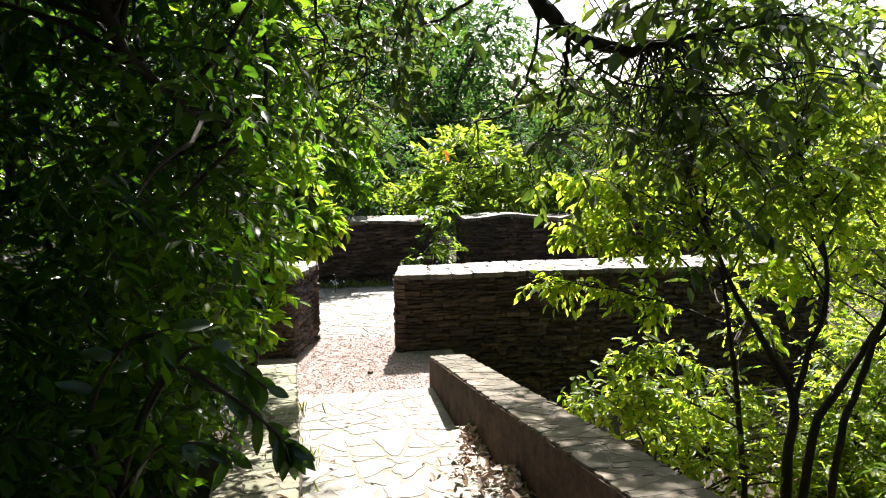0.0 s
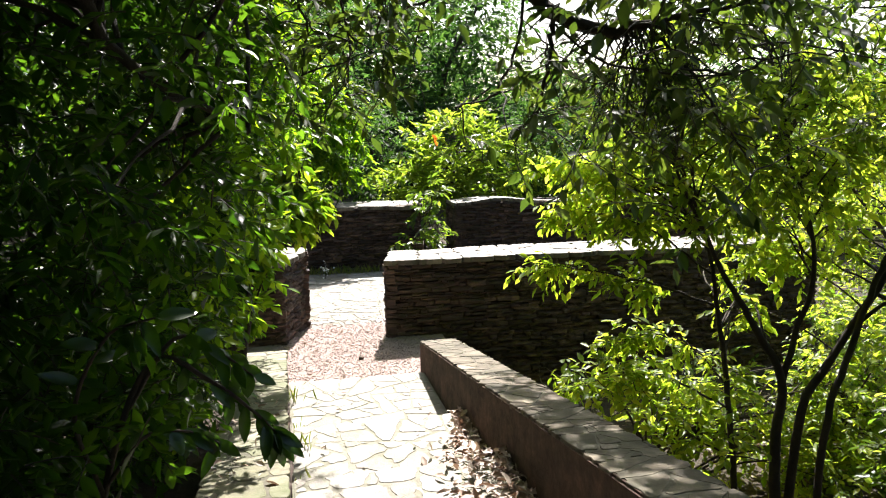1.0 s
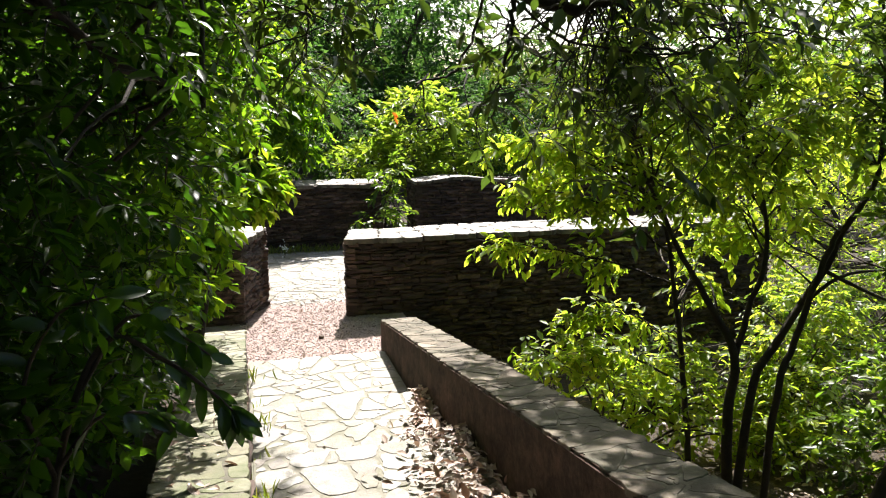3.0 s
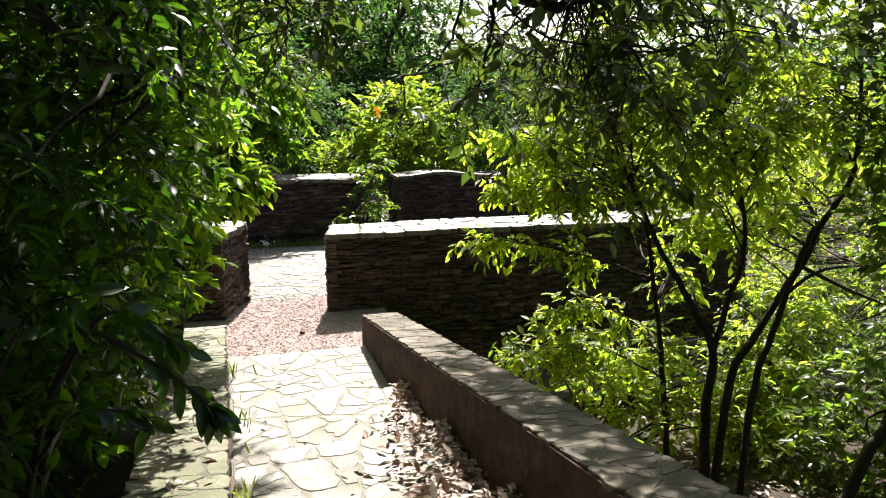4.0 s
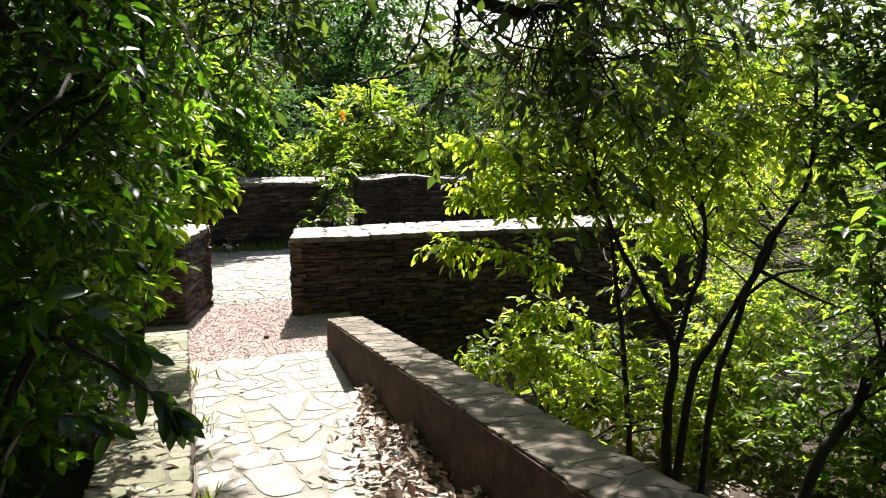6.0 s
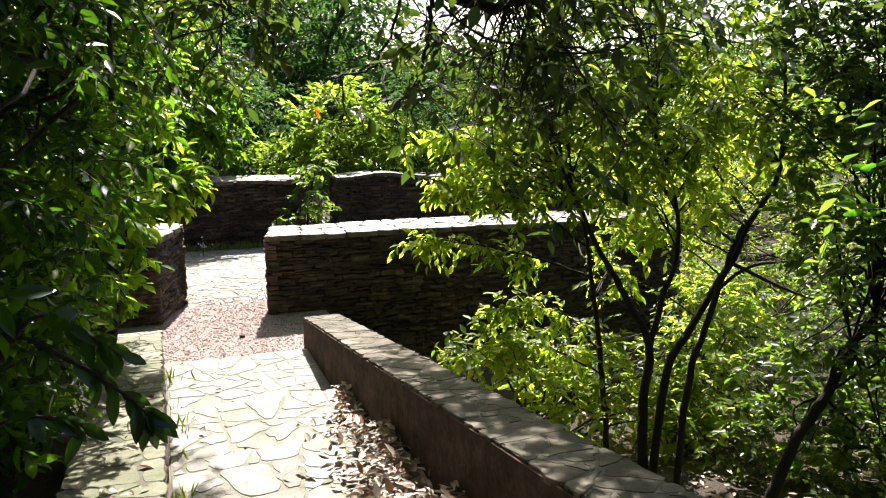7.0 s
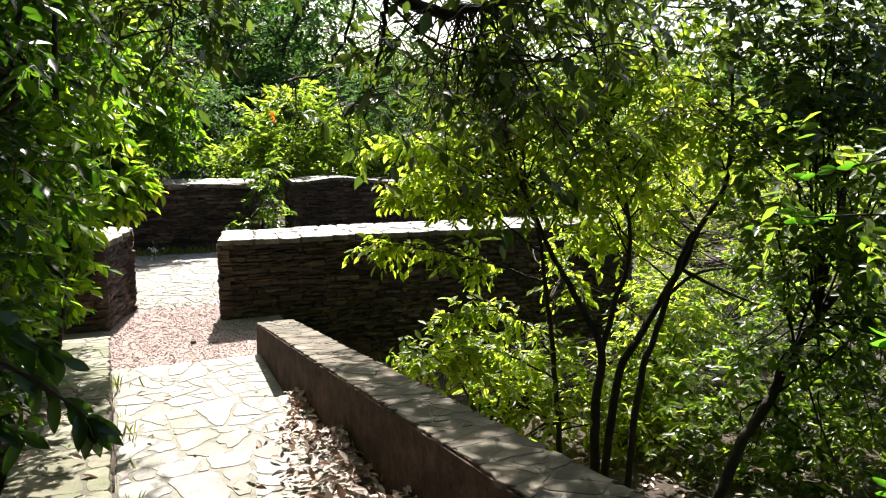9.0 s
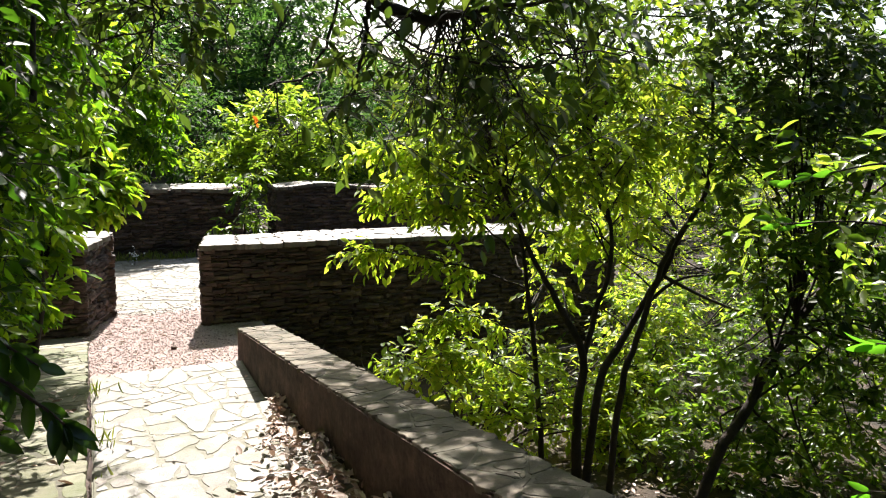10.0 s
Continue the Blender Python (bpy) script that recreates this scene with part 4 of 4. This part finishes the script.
foliage(hedge, lf, p2, unit(lf.normal(0, 1, p2.shape) + np.array([0.6, -0.2, 0])), 0.20, 7, 0.10, LEAF_GREEN, 0.5, True, 0.46, name="lit_edge_crown", sag=0.35)
n = 1700
Y3, Z3 = lf.uniform(2.1, 7.4, n), lf.uniform(-0.95, 0.75, n)
X3 = np.interp((Z3 - 1.6) / Y3, [-0.8, -0.5, -0.42, -0.36, -0.2], [-0.34, -0.22, -0.12, -0.09, -0.05]) * Y3 - 0.15 - lf.gamma(1.2, 0.35, n)
p3 = np.stack([X3, Y3, Z3], -1)[(X3 > -2.6) & (X3 < -0.40) & (Z3 > ground_height(X3, Y3) + 0.06)]
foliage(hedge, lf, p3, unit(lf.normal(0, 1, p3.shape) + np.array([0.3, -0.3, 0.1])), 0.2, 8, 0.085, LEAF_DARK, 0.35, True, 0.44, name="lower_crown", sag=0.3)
trunks = []
for i in range(9):
    x, y = lf.uniform(-2.6, -1.2), lf.uniform(2.4, 7.5)
    p0 = np.array([x, y, float(ground_height(np.array(x), np.array(y))) - 0.1])
    trunks.append(limb([p0, p0 + (lf.uniform(-.2, .3), lf.uniform(-.3, .3), 1.4), p0 + (lf.uniform(-.2, .5), lf.uniform(-.5, .4), 2.8), p0 + (lf.uniform(-.2, .6), lf.uniform(-.6, .4), 4.2)], 0.045, 0.015, 16, lf))
trunks.append(limb([(-0.75, 2.5, 2.5), (-0.62, 2.6, 2.15), (-0.57, 2.7, 2.0), (-0.53, 2.8, 1.87), (-0.38, 2.9, 1.74), (-0.23, 3.0, 1.67), (-0.1, 3.1, 1.58)], 0.03, 0.012, 16, lf, 0.004))
for s_ in trunks:
    V, F = tube_arrays([s_], 7)
    part("stem", tri_mesh("stem", V, F), BARK, hedge, smooth=True)
V, F = tube_arrays(limbs_to(lf, np.concatenate([s_[0][4:] for s_ in trunks]), pts, 120, 0.012, 0.004), 5)
part("limb_growth", tri_mesh("limb_growth", V, F), BARK, hedge, smooth=True, kind="stuff")

# large glossy leaves in front of the thicket
laurel = thing("large_leaved_shrub", (-0.75, 2.5, -0.4), "shrub with large dark glossy drooping leaves", "shrub")
LB = [limb([(-0.75, 2.5, -0.5), (-0.6, 2.47, 0.4), (-0.42, 2.45, 0.85), (-0.24, 2.44, 0.78), (-0.11, 2.45, 0.66), (-0.04, 2.45, 0.58)], 0.014, 0.004, 26),
      limb([(-0.5, 2.46, 0.7), (-0.34, 2.44, 0.93), (-0.2, 2.44, 0.87), (-0.10, 2.45, 0.78)], 0.009, 0.003, 16),
      limb([(-0.58, 2.46, 0.45), (-0.45, 2.4, 0.62), (-0.32, 2.42, 0.62), (-0.22, 2.44, 0.56)], 0.008, 0.003, 14),
      limb([(-0.6, 2.47, 0.4), (-0.62, 2.3, 0.75), (-0.5, 2.25, 1.0), (-0.36, 2.25, 1.05)], 0.009, 0.003, 14)]
for path in LB:
    V, F = tube_arrays([path], 6)
    part("branch", tri_mesh("branch", V, F), BARK, laurel, smooth=True)


def hang_leaf(p, d, nrm, ln, wd):
    part("large_leaf", leaf_mesh("large_leaf", np.array([p]), np.array([d]), np.array([nrm]), np.array([ln]), np.array([wd]), "large"), LEAF_GLOSSY, laurel, smooth=True)


for path, first, step, droop in ((LB[0], 11, 1, -0.75), (LB[1], 6, 1, -0.45), (LB[2], 5, 1, -0.7), (LB[3], 4, 1, -0.4)):
    pts_ = path[0]
    for j, k in enumerate(range(first, len(pts_), step)):
        side = 1 if j % 2 else -1
        tan = unit(pts_[k] - pts_[k - 1])
        for extra in range(1 if k % 4 else 2):
            d = tan * lf.uniform(0.2, 0.9) + np.array([0.3 * side + lf.normal(0, .3), 0.45 * side * lf.uniform(0.3, 1.0), droop * lf.uniform(0.1, 1.1) + lf.normal(0, .2)])
            hang_leaf(pts_[k], d, (lf.normal(0, .35), -0.75 + lf.normal(0, .3), 0.7), lf.uniform(.085, .14), lf.uniform(.035, .05))
tip = LB[0][0][-1]
for dx, dz, ln in ((0.75, -0.75, .16), (0.5, -0.9, .15), (0.95, -0.6, .13), (0.2, -1.0, .17), (-0.15, -1.0, .15)):
    hang_leaf(tip, (dx, -0.15 + lf.normal(0, .15), dz), (0.1, -0.85, 0.5), ln * 0.9, 0.044)

# large fresh leaves that reach in beside the viewpoint
fresh = thing("fresh_leaved_sapling", (4.4, 1.7, -2.1), "sapling with large fresh bright green leaves", "sapling")
FS = [limb([(4.4, 1.7, -2.2), (4.1, 1.7, 0.0), (3.7, 1.5, 1.5), (3.3, 1.55, 2.05), (2.93, 1.8, 1.98)], 0.03, 0.004, 22), limb([(4.1, 1.7, 0.0), (3.6, 1.55, 0.55), (3.2, 1.6, 0.72), (2.93, 1.8, 0.72)], 0.012, 0.003, 14),
      limb([(3.75, 1.6, 1.1), (3.3, 1.65, 1.4), (2.95, 1.85, 1.45), (2.72, 2.12, 1.35)], 0.010, 0.003, 16), limb([(3.9, 1.65, 0.8), (3.3, 1.7, 1.1), (2.95, 1.9, 1.2), (2.7, 2.14, 1.17)], 0.009, 0.003, 16), limb([(4.2, 1.7, -0.9), (3.8, 1.5, -0.2), (3.3, 1.6, 0.05), (3.02, 1.8, 0.05)], 0.008, 0.003, 10)]
for s_ in FS:
    V, F = tube_arrays([s_], 6)
    part("stem", tri_mesh("stem", V, F), BARK, fresh, smooth=True)
for s_, n_, size_ in ((FS[0], 4, 0.16), (FS[1], 9, 0.12), (FS[2], 5, 0.09), (FS[3], 5, 0.09), (FS[4], 2, 0.10)):
    for i in range(n_):
        p = s_[0][-1 - i // 2] + lf.normal(0, .008, 3)
        side = 1 if i % 2 else -1
        d = np.array([-0.62 + 0.25 * side, 0.78 + 0.2 * side, -0.12 + 0.3 * side * lf.uniform(0.2, 1.0)])
        nrm = np.array([-0.75 + lf.normal(0, .2), -0.55 + lf.normal(0, .2), 0.2 + lf.normal(0, .3)])
        ln = size_ * lf.uniform(.75, 1.1)
        part("fresh_leaf", leaf_mesh("fresh_leaf", p[None], d[None], nrm[None], np.array([ln]), np.array([ln * 0.33]), "large"), LEAF_FRESH, fresh, smooth=True)

NEARB = [(3.2, 2.5, 1.38, 0.26), (3.4, 2.35, 1.12, 0.28), (3.55, 2.25, 1.5, 0.25), (3.4, 2.35, 0.85, 0.22), (3.05, 2.65, 1.15, 0.2), (3.6, 2.2, 1.2, 0.3), (3.55, 2.3, 0.75, 0.25)]
np_, no_ = blob_points(lf, NEARB, 32, 0.2)
foliage(fresh, lf, np_, no_, 0.2, 6, 0.095, LEAF_MID, 0.25, True, 0.48)

# ---- boughs overhead ----
ov = np.random.default_rng(71)
bough = thing("overhanging_bough_tree", (-1.7, 0.9, -0.2), "tree whose bare boughs and hanging twigs reach over the stair", "tree")
MAIN = [(-1.7, 0.9, -0.4), (-1.6, 1.0, 1.6), (-1.1, 1.5, 3.2), (0.1, 2.7, 3.3), (0.8, 3.1, 2.75), (1.05, 3.23, 2.27), (1.14, 3.2, 2.16), (1.25, 3.16, 2.06), (1.43, 3.09, 2.0), (1.58, 3.01, 2.02), (1.72, 2.94, 2.05), (2.1, 2.8, 2.12)]
main_pts = smooth_path(MAIN, 60, ov, 0.008)
boughs = [(main_pts, np.interp(np.linspace(0, 1, 60), [0, 0.45, 0.62, 0.78, 0.9, 1.0], [0.07, 0.045, 0.034, 0.024, 0.012, 0.005]))]
FINE = [  # thinner boughs that leave the main one
    ([(1.2, 3.12, 2.05), (1.17, 3.09, 1.89), (1.14, 3.1, 1.72), (1.09, 3.11, 1.52)], 0.013, 0.004),
    ([(1.2, 3.1, 2.02), (1.31, 2.92, 1.87), (1.43, 2.86, 1.82), (1.69, 2.72, 1.78), (1.85, 2.61, 1.82), (1.94, 2.54, 1.85), (2.05, 2.46, 1.84)], 0.006, 0.003),
    ([(1.1, 3.2, 2.2), (1.05, 3.23, 1.88), (0.97, 3.26, 1.73), (0.85, 3.29, 1.7), (0.81, 3.3, 1.67)], 0.008, 0.003),
    ([(0.8, 3.1, 2.75), (0.6, 3.5, 2.4), (0.35, 3.58, 2.26), (0.36, 3.58, 2.0), (0.35, 3.58, 1.81)], 0.010, 0.003),
    ([(0.8, 3.1, 2.75), (0.62, 3.5, 2.42), (0.56, 3.56, 2.26), (0.5, 3.6, 2.05), (0.54, 3.56, 1.87)], 0.009, 0.003),
    ([(0.1, 2.7, 3.3), (0.15, 3.3, 2.6), (0.14, 3.6, 2.25), (0.16, 3.6, 1.98), (0.09, 3.6, 1.73)], 0.011, 0.003),
    ([(0.8, 3.1, 2.75), (0.2, 3.8, 2.5), (-0.2, 4.1, 2.3), (-0.3, 4.3, 2.1)], 0.014, 0.004),
    ([(1.0, 3.2, 2.35), (0.75, 3.6, 2.2), (0.35, 3.9, 2.12), (-0.05, 4.2, 2.16)], 0.010, 0.004),
    ([(1.43, 3.09, 2.0), (1.8, 3.4, 2.2), (2.3, 3.6, 2.25), (2.9, 3.7, 2.15)], 0.013, 0.004),
    ([(1.6, 3.0, 2.02), (2.0, 3.2, 1.95), (2.5, 3.3, 1.98), (3.0, 3.2, 1.9)], 0.010, 0.003),
    ([(1.58, 3.01, 2.02), (1.75, 2.9, 1.8), (1.9, 2.85, 1.55), (2.0, 2.8, 1.4)], 0.008, 0.003)]
boughs += [limb(c, r0, r1, 18, ov, 0.008) for c, r0, r1 in FINE]
for s_ in boughs:
    V, F = tube_arrays([s_], 8)
    part("bough", tri_mesh("bough", V, F), BARK, bough, smooth=True)
src = np.concatenate([main_pts[34:]] + [s_[0][4:] for s_ in boughs[1:]])
knot = main_pts[43:56]
twl, tips = [], []
for i in range(190):
    curtain = i < 44
    s0 = (knot if curtain else src)[ov.integers(len(knot) if curtain else len(src))]
    ln = ov.uniform(0.25, 0.65) if curtain else 0.12 + 0.45 * ov.uniform(0, 1) ** 1.6
    d = np.array([ov.normal(0.05, .3), ov.normal(0, .35), -0.9]) if curtain else np.array([ov.normal(0, .75), ov.normal(0, .6), (-0.6 if i % 3 else 0.25) + ov.normal(0, .3)])
    p1, p2 = s0 + d * ln * 0.5 + ov.normal(0, .05, 3), s0 + d * ln + np.array([0, 0, -0.12 * ln]) + ov.normal(0, .07, 3)
    twl.append(limb([s0, p1, p2], ov.uniform(0.003, 0.006), 0.0014, 9, ov, 0.006))
    if curtain:
        stalk = twl[-1][0]
        for q0 in (stalk[4], stalk[6]):
            twl.append(limb([q0, q0 + np.array([ov.normal(0, .05), ov.normal(0, .05), -0.06]), q0 + np.array([ov.normal(0, .1), ov.normal(0, .08), -0.17])], 0.0025, 0.0012, 6, ov, 0.004))
    if i > 24 and i < 120:
        tips += [p1, p2]
for path in twl:
    V, F = tube_arrays([path], 4)
    part("hanging_twig", tri_mesh("hanging_twig", V, F), TWIG, bough, smooth=True)
tips = np.array(tips)
tips = np.concatenate([tips, np.stack([ov.uniform(1.9, 3.3, 90), ov.uniform(3.0, 4.6, 90), ov.uniform(2.15, 2.8, 90)], -1)])
left = np.concatenate([s_[0][6:] for s_ in boughs[4:9]])
tips = np.concatenate([tips, left[ov.integers(len(left), size=48)] + ov.normal(0, .10, (48, 3))])
tips = np.concatenate([tips, np.stack([ov.uniform(1.4, 2.2, 60), ov.uniform(2.6, 3.1, 60), ov.uniform(2.05, 2.4, 60)], -1)])
clear = np.abs(tips[:, 0] / tips[:, 1] - 0.325) < 0.05      # a gap in the leaves towards the sun
tips = tips[~(clear & (tips[:, 2] > 1.95))]
foliage(bough, ov, tips, ov.normal(0, 1, tips.shape), 0.2, 6, 0.095, LEAF_OLIVE, 0.55, True, 0.42)

# ---- forest behind ----
fr = np.random.default_rng(81)
for i in range(36):
    a = -42 + i * 2.8 + fr.uniform(-1.5, 1.5)
    low = 1.0 if a < 13 else (0.42 if a < 24 else 0.5)
    dist = fr.uniform(25, 34) + (10 if a > 27 else 0)
    bx, by = dist * math.sin(radians(a)), dist * math.cos(radians(a))
    hgt = fr.uniform(6.0, 9.0) * low
    bz = float(ground_height(np.array(bx), np.array(by)))
    bl = [(bx + fr.normal(0, 1.3), by + fr.normal(0, 1.0), bz + hgt * u + fr.normal(0, .3), fr.uniform(1.2, 2.0)) for u in (0.15, 0.25, 0.35, 0.5, 0.6, 0.72, 0.85, 0.95)]
    forest_tree("forest_tree", (bx, by, bz), bl, 620, LEAF_FAR, "dense green forest tree beyond the dry stone walls", 200 + i, 0.30, 8, 0.7, False, 0.16, 0.12, 0.3)
for i in range(14):
    a = -30 + i * 5.2 + fr.uniform(-1.5, 1.5)
    dist = fr.uniform(18.5, 22)
    bx, by = dist * math.sin(radians(a)), dist * math.cos(radians(a))
    if by < 15.8:
        by = 15.9
    bz = float(ground_height(np.array(bx), np.array(by)))
    hgt = fr.uniform(2.2, 3.4)
    bl = [(bx + fr.normal(0, .8), by + fr.normal(0, .5), bz + hgt * u, fr.uniform(0.7, 1.1)) for u in (0.2, 0.4, 0.6, 0.8, 0.95)]
    forest_tree("understorey_tree", (bx, by, bz), bl, 380, (LEAF_MID, LEAF_FAR, LEAF_DARK)[i % 3], "young understorey tree at the edge of the forest", 300 + i, 0.14, 9, 0.45, False, 0.07, 0.12, 0.3)

for i in range(14):
    a = -24 + i * 2.7 + fr.uniform(-1, 1)
    dist = fr.uniform(37, 46)
    bx, by = dist * math.sin(radians(a)), dist * math.cos(radians(a))
    bz = float(ground_height(np.array(bx), np.array(by)))
    bl = [(bx + fr.normal(0, 1.8), by + fr.normal(0, 1.0), bz + 11 * u, fr.uniform(1.8, 2.6)) for u in (0.15, 0.3, 0.45, 0.6, 0.75, 0.9)]
    forest_tree("forest_tree", (bx, by, bz), bl, 520, LEAF_FAR, "dense green forest tree beyond the dry stone walls", 250 + i, 0.42, 8, 0.9, False, 0.2, 0.05, 0.3)
for i in range(12):
    a = 21 + i * 3.0 + fr.uniform(-1, 1)
    dist = fr.uniform(20, 27)
    bx, by = dist * math.sin(radians(a)), dist * math.cos(radians(a))
    bz = float(ground_height(np.array(bx), np.array(by)))
    bl = [(bx + fr.normal(0, 1.2), by + fr.normal(0, .8), bz + 2.6 * u, fr.uniform(0.9, 1.3)) for u in (0.1, 0.3, 0.5, 0.7, 0.9)]
    forest_tree("slope_thicket", (bx, by, bz), bl, 320, (LEAF_LIME, LEAF_MID)[i % 2], "green thicket on the slope below the forest", 270 + i, 0.2, 9, 0.55, False, 0.07, 0.1, 0.3, "thicket")

# ---- trees round and behind the viewpoint ----
# added outside the view to keep sky light off the thicket and stair
for i, (bx, by) in enumerate(((-4.5, 6.0), (-4.8, 2.0), (-4.0, -3.0), (-1.0, -4.0), (3.0, -3.5), (6.0, -0.5), (9.0, 3.0), (-5.5, 10.5), (-6, 15), (-2.6, 3.6), (-2.2, 0.2), (-2.8, 6.6), (-2.0, -1.0), (1.2, -2.6))):
    bz = float(ground_height(np.array(bx), np.array(by)))
    bl = [(bx + fr.normal(0, .9), by + fr.normal(0, .9), bz + u, fr.uniform(1.0, 1.5)) for u in ((4.0, 4.4, 4.8, 5.2, 5.6, 6.0, 6.4) if -3 < bx < 0 and by > -1 else (1.0, 1.8, 2.6, 3.4, 4.2, 5.0, 5.8))]
    forest_tree("added_shade_tree", (bx, by, bz), bl, 1300, LEAF_DARK, "tall dark-leaved tree added round the view to cut sky light", 400 + i, 0.22, 8, 0.5, False, 0.14, 0.05, 0.3)

# canopy above the view, placed to block sky light but not the sun
forest_tree("unseen_canopy_tree", (-3.0, -1.0, -0.2), [(0.0, 0.0, 4.2, 1.2), (1.5, 1.0, 4.6, 1.2), (-0.5, 2.5, 5.2, 1.2), (1.8, 3.0, 5.6, 1.2), (0.5, 4.5, 6.6, 1.3), (2.2, 5.0, 7.0, 1.3), (-1.0, 5.5, 7.2, 1.4), (1.2, 6.8, 8.8, 1.5), (3.0, 7.0, 8.8, 1.5), (-0.8, 8.0, 9.2, 1.5), (-2.0, 3.0, 5.5, 1.4), (3.5, 2.0, 5.0, 1.3), (0.5, -2.0, 4.0, 1.4)],
            2600, LEAF_DARK, "tall tree with a dense unseen canopy, added to dim the sky over the stair", 460, 0.18, 8, 0.5, False, 0.16, 0.05, 0.3)

# ---- litter, weeds and small things ----
lt = np.random.default_rng(91)


def litter(name, X, Y, Z, size, label, seed, pile=0.03):
    r = np.random.default_rng(seed)
    n_ = len(X)
    P = np.stack([X, Y, Z + r.uniform(0.004, pile, n_)], -1)
    D = np.stack([r.normal(0, 1, n_), r.normal(0, 1, n_), r.normal(0, .25, n_)], -1)
    N = np.stack([r.normal(0, .45, n_), r.normal(0, .45, n_), np.ones(n_)], -1)
    L = size * r.uniform(0.5, 1.3, n_)
    return tagged(part(name, leaf_mesh(name, P, D, N, L, L * r.uniform(.3, .5, n_), True), LEAF_DEAD, None, smooth=True), label, "leaf litter", kind="stuff")


def tread_z(y):
    z = np.full(y.shape, LOW)
    for yy, zz in STEPS:
        z = np.where(y <= yy, zz, z)
    return z


n = 1500
Y = lt.uniform(2.2, 5.6, n)
w = np.interp(Y, [2.2, 3.6, 4.45, 4.6, 5.6], [0.75, 0.6, 0.30, 0.35, 0.06])
X = 1.385 - np.abs(lt.normal(0, 1, n)) * w * 0.5
k = (X > 0.1)
litter("dead_leaves", X[k], Y[k], tread_z(Y[k]) + 0.01, 0.085, "curled dry brown leaves heaped against the parapet", 92, 0.06)
n = 70
X, Y = lt.uniform(0.05, 1.35, n), lt.uniform(1.0, 7.2, n)
litter("scattered_leaves", X, Y, tread_z(Y) + 0.012, 0.06, "few dry leaves scattered on the treads", 93, 0.012)
n = 2600
X, Y = lt.uniform(1.9, 8.5, n), lt.uniform(2.5, 9.0, n)
litter("forest_litter", X, Y, ground_height(X, Y) + 0.03, 0.09, "brown leaf litter on the ground below the stair", 94, 0.05)
n = 420
X, Y = lt.uniform(-0.1, 1.3, n), lt.uniform(7.4, 10.4, n)
litter("landing_leaves", X, Y, np.full(n, LOW + 0.008), 0.05, "small dry leaves on the red gravel", 95, 0.012)
n = 90
Y = lt.uniform(1.6, 5.5, n)
litter("kerb_leaves", lt.uniform(-0.4, -0.05, n), Y, -0.69 + (7.6 - Y) * 0.145 + 0.006, 0.07, "dry leaves on the kerb wall", 96, 0.012)


def grass_tuft(loc, label, seed, count=40, h=0.14):
    r = np.random.default_rng(seed)
    P = np.array(loc) + np.stack([r.normal(0, .08, count), r.normal(0, .05, count), np.zeros(count)], -1)
    D = np.stack([r.normal(0, .35, count), r.normal(0, .35, count), np.ones(count)], -1)
    N = np.stack([r.normal(0, 1, count), r.normal(0, 1, count), np.zeros(count)], -1)
    L = h * r.uniform(.5, 1.4, count)
    return tagged(part("grass_tuft", leaf_mesh("grass_tuft", P, D, N, L, np.full(count, 0.008), True), GRASS, None), label, "grass", kind="stuff")


for i in range(6):
    grass_tuft((0.55 + i * 0.22 + lt.normal(0, .05), 13.66 + lt.normal(0, .06), LOW), "yellow-green grass tuft at the end of the paving", 500 + i)
for i in range(6):
    grass_tuft((0.03 + lt.normal(0, .02), 3.2 + i * 0.7, float(tread_z(np.array([3.2 + i * 0.7]))[0])), "thin grass tuft in the joint beside the kerb", 520 + i, 14, 0.12)

weed = thing("flowering_weed", (0.72, 13.2, LOW), "small weed with white flowers near the far wall", "weed")
for i in range(4):
    V, F = tube_arrays([limb([(0.72, 13.2, LOW), (0.73, 13.2, LOW + 0.15), (0.70 + i * .02, 13.2, LOW + 0.28 + i * 0.03)], 0.004, 0.002, 6)], 4)
    part("stalk", tri_mesh("stalk", V, F), TWIG, weed)
n = 26
P = np.array((0.73, 13.2, LOW + 0.22)) + lt.normal(0, .05, (n, 3)) * np.array([.8, .6, 1.6])
part("flowers", leaf_mesh("flowers", P, lt.normal(0, 1, (n, 3)), lt.normal(0, 1, (n, 3)), np.full(n, .04), np.full(n, .03), True), PETAL, weed, "small white flowers", kind="stuff")

orange = tagged(part("orange_leaf", leaf_mesh("orange_leaf", np.array([(3.06, 14.9, 1.42), (3.12, 14.9, 1.30), (3.16, 14.92, 1.38)]), np.array([(.6, 0, -.5), (.4, 0, -.8), (-.3, 0, -.7)]), np.array([(0, -1, .3)] * 3), np.array([.16, .13, .12]), np.array([.08, .06, .06]), True), LEAF_ORANGE, None), "withered orange leaves among the green foliage", "leaf")

brush = thing("dry_brushwood", (3.3, 8.2, -2.0), "bare dry sticks lying beside the parapet", "brushwood")
for i in range(22):
    p = np.array([2.7 + lt.uniform(0, 1.3), 7.4 + lt.uniform(0, 1.5), -1.99])
    d = np.array([lt.normal(0, .5), lt.normal(0, .4), lt.uniform(0.1, .6)])
    V, F = tube_arrays([limb([p, p + d * 0.5 + lt.normal(0, .06, 3), p + d + lt.normal(0, .08, 3)], 0.009, 0.003, 8, lt, 0.01)], 5)
    part("stick", tri_mesh("stick", V, F), PALETWIG, brush, smooth=True)

pebble = tagged(part("dark_stone", BLOCKS[3][2], None, None), "small dark stone lying on the gravel", "stone")
pebble.matrix_basis = Matrix.Translation((0.82, 8.37, LOW + 0.004)) @ Matrix.Diagonal((0.06, 0.05, 0.04, 1))
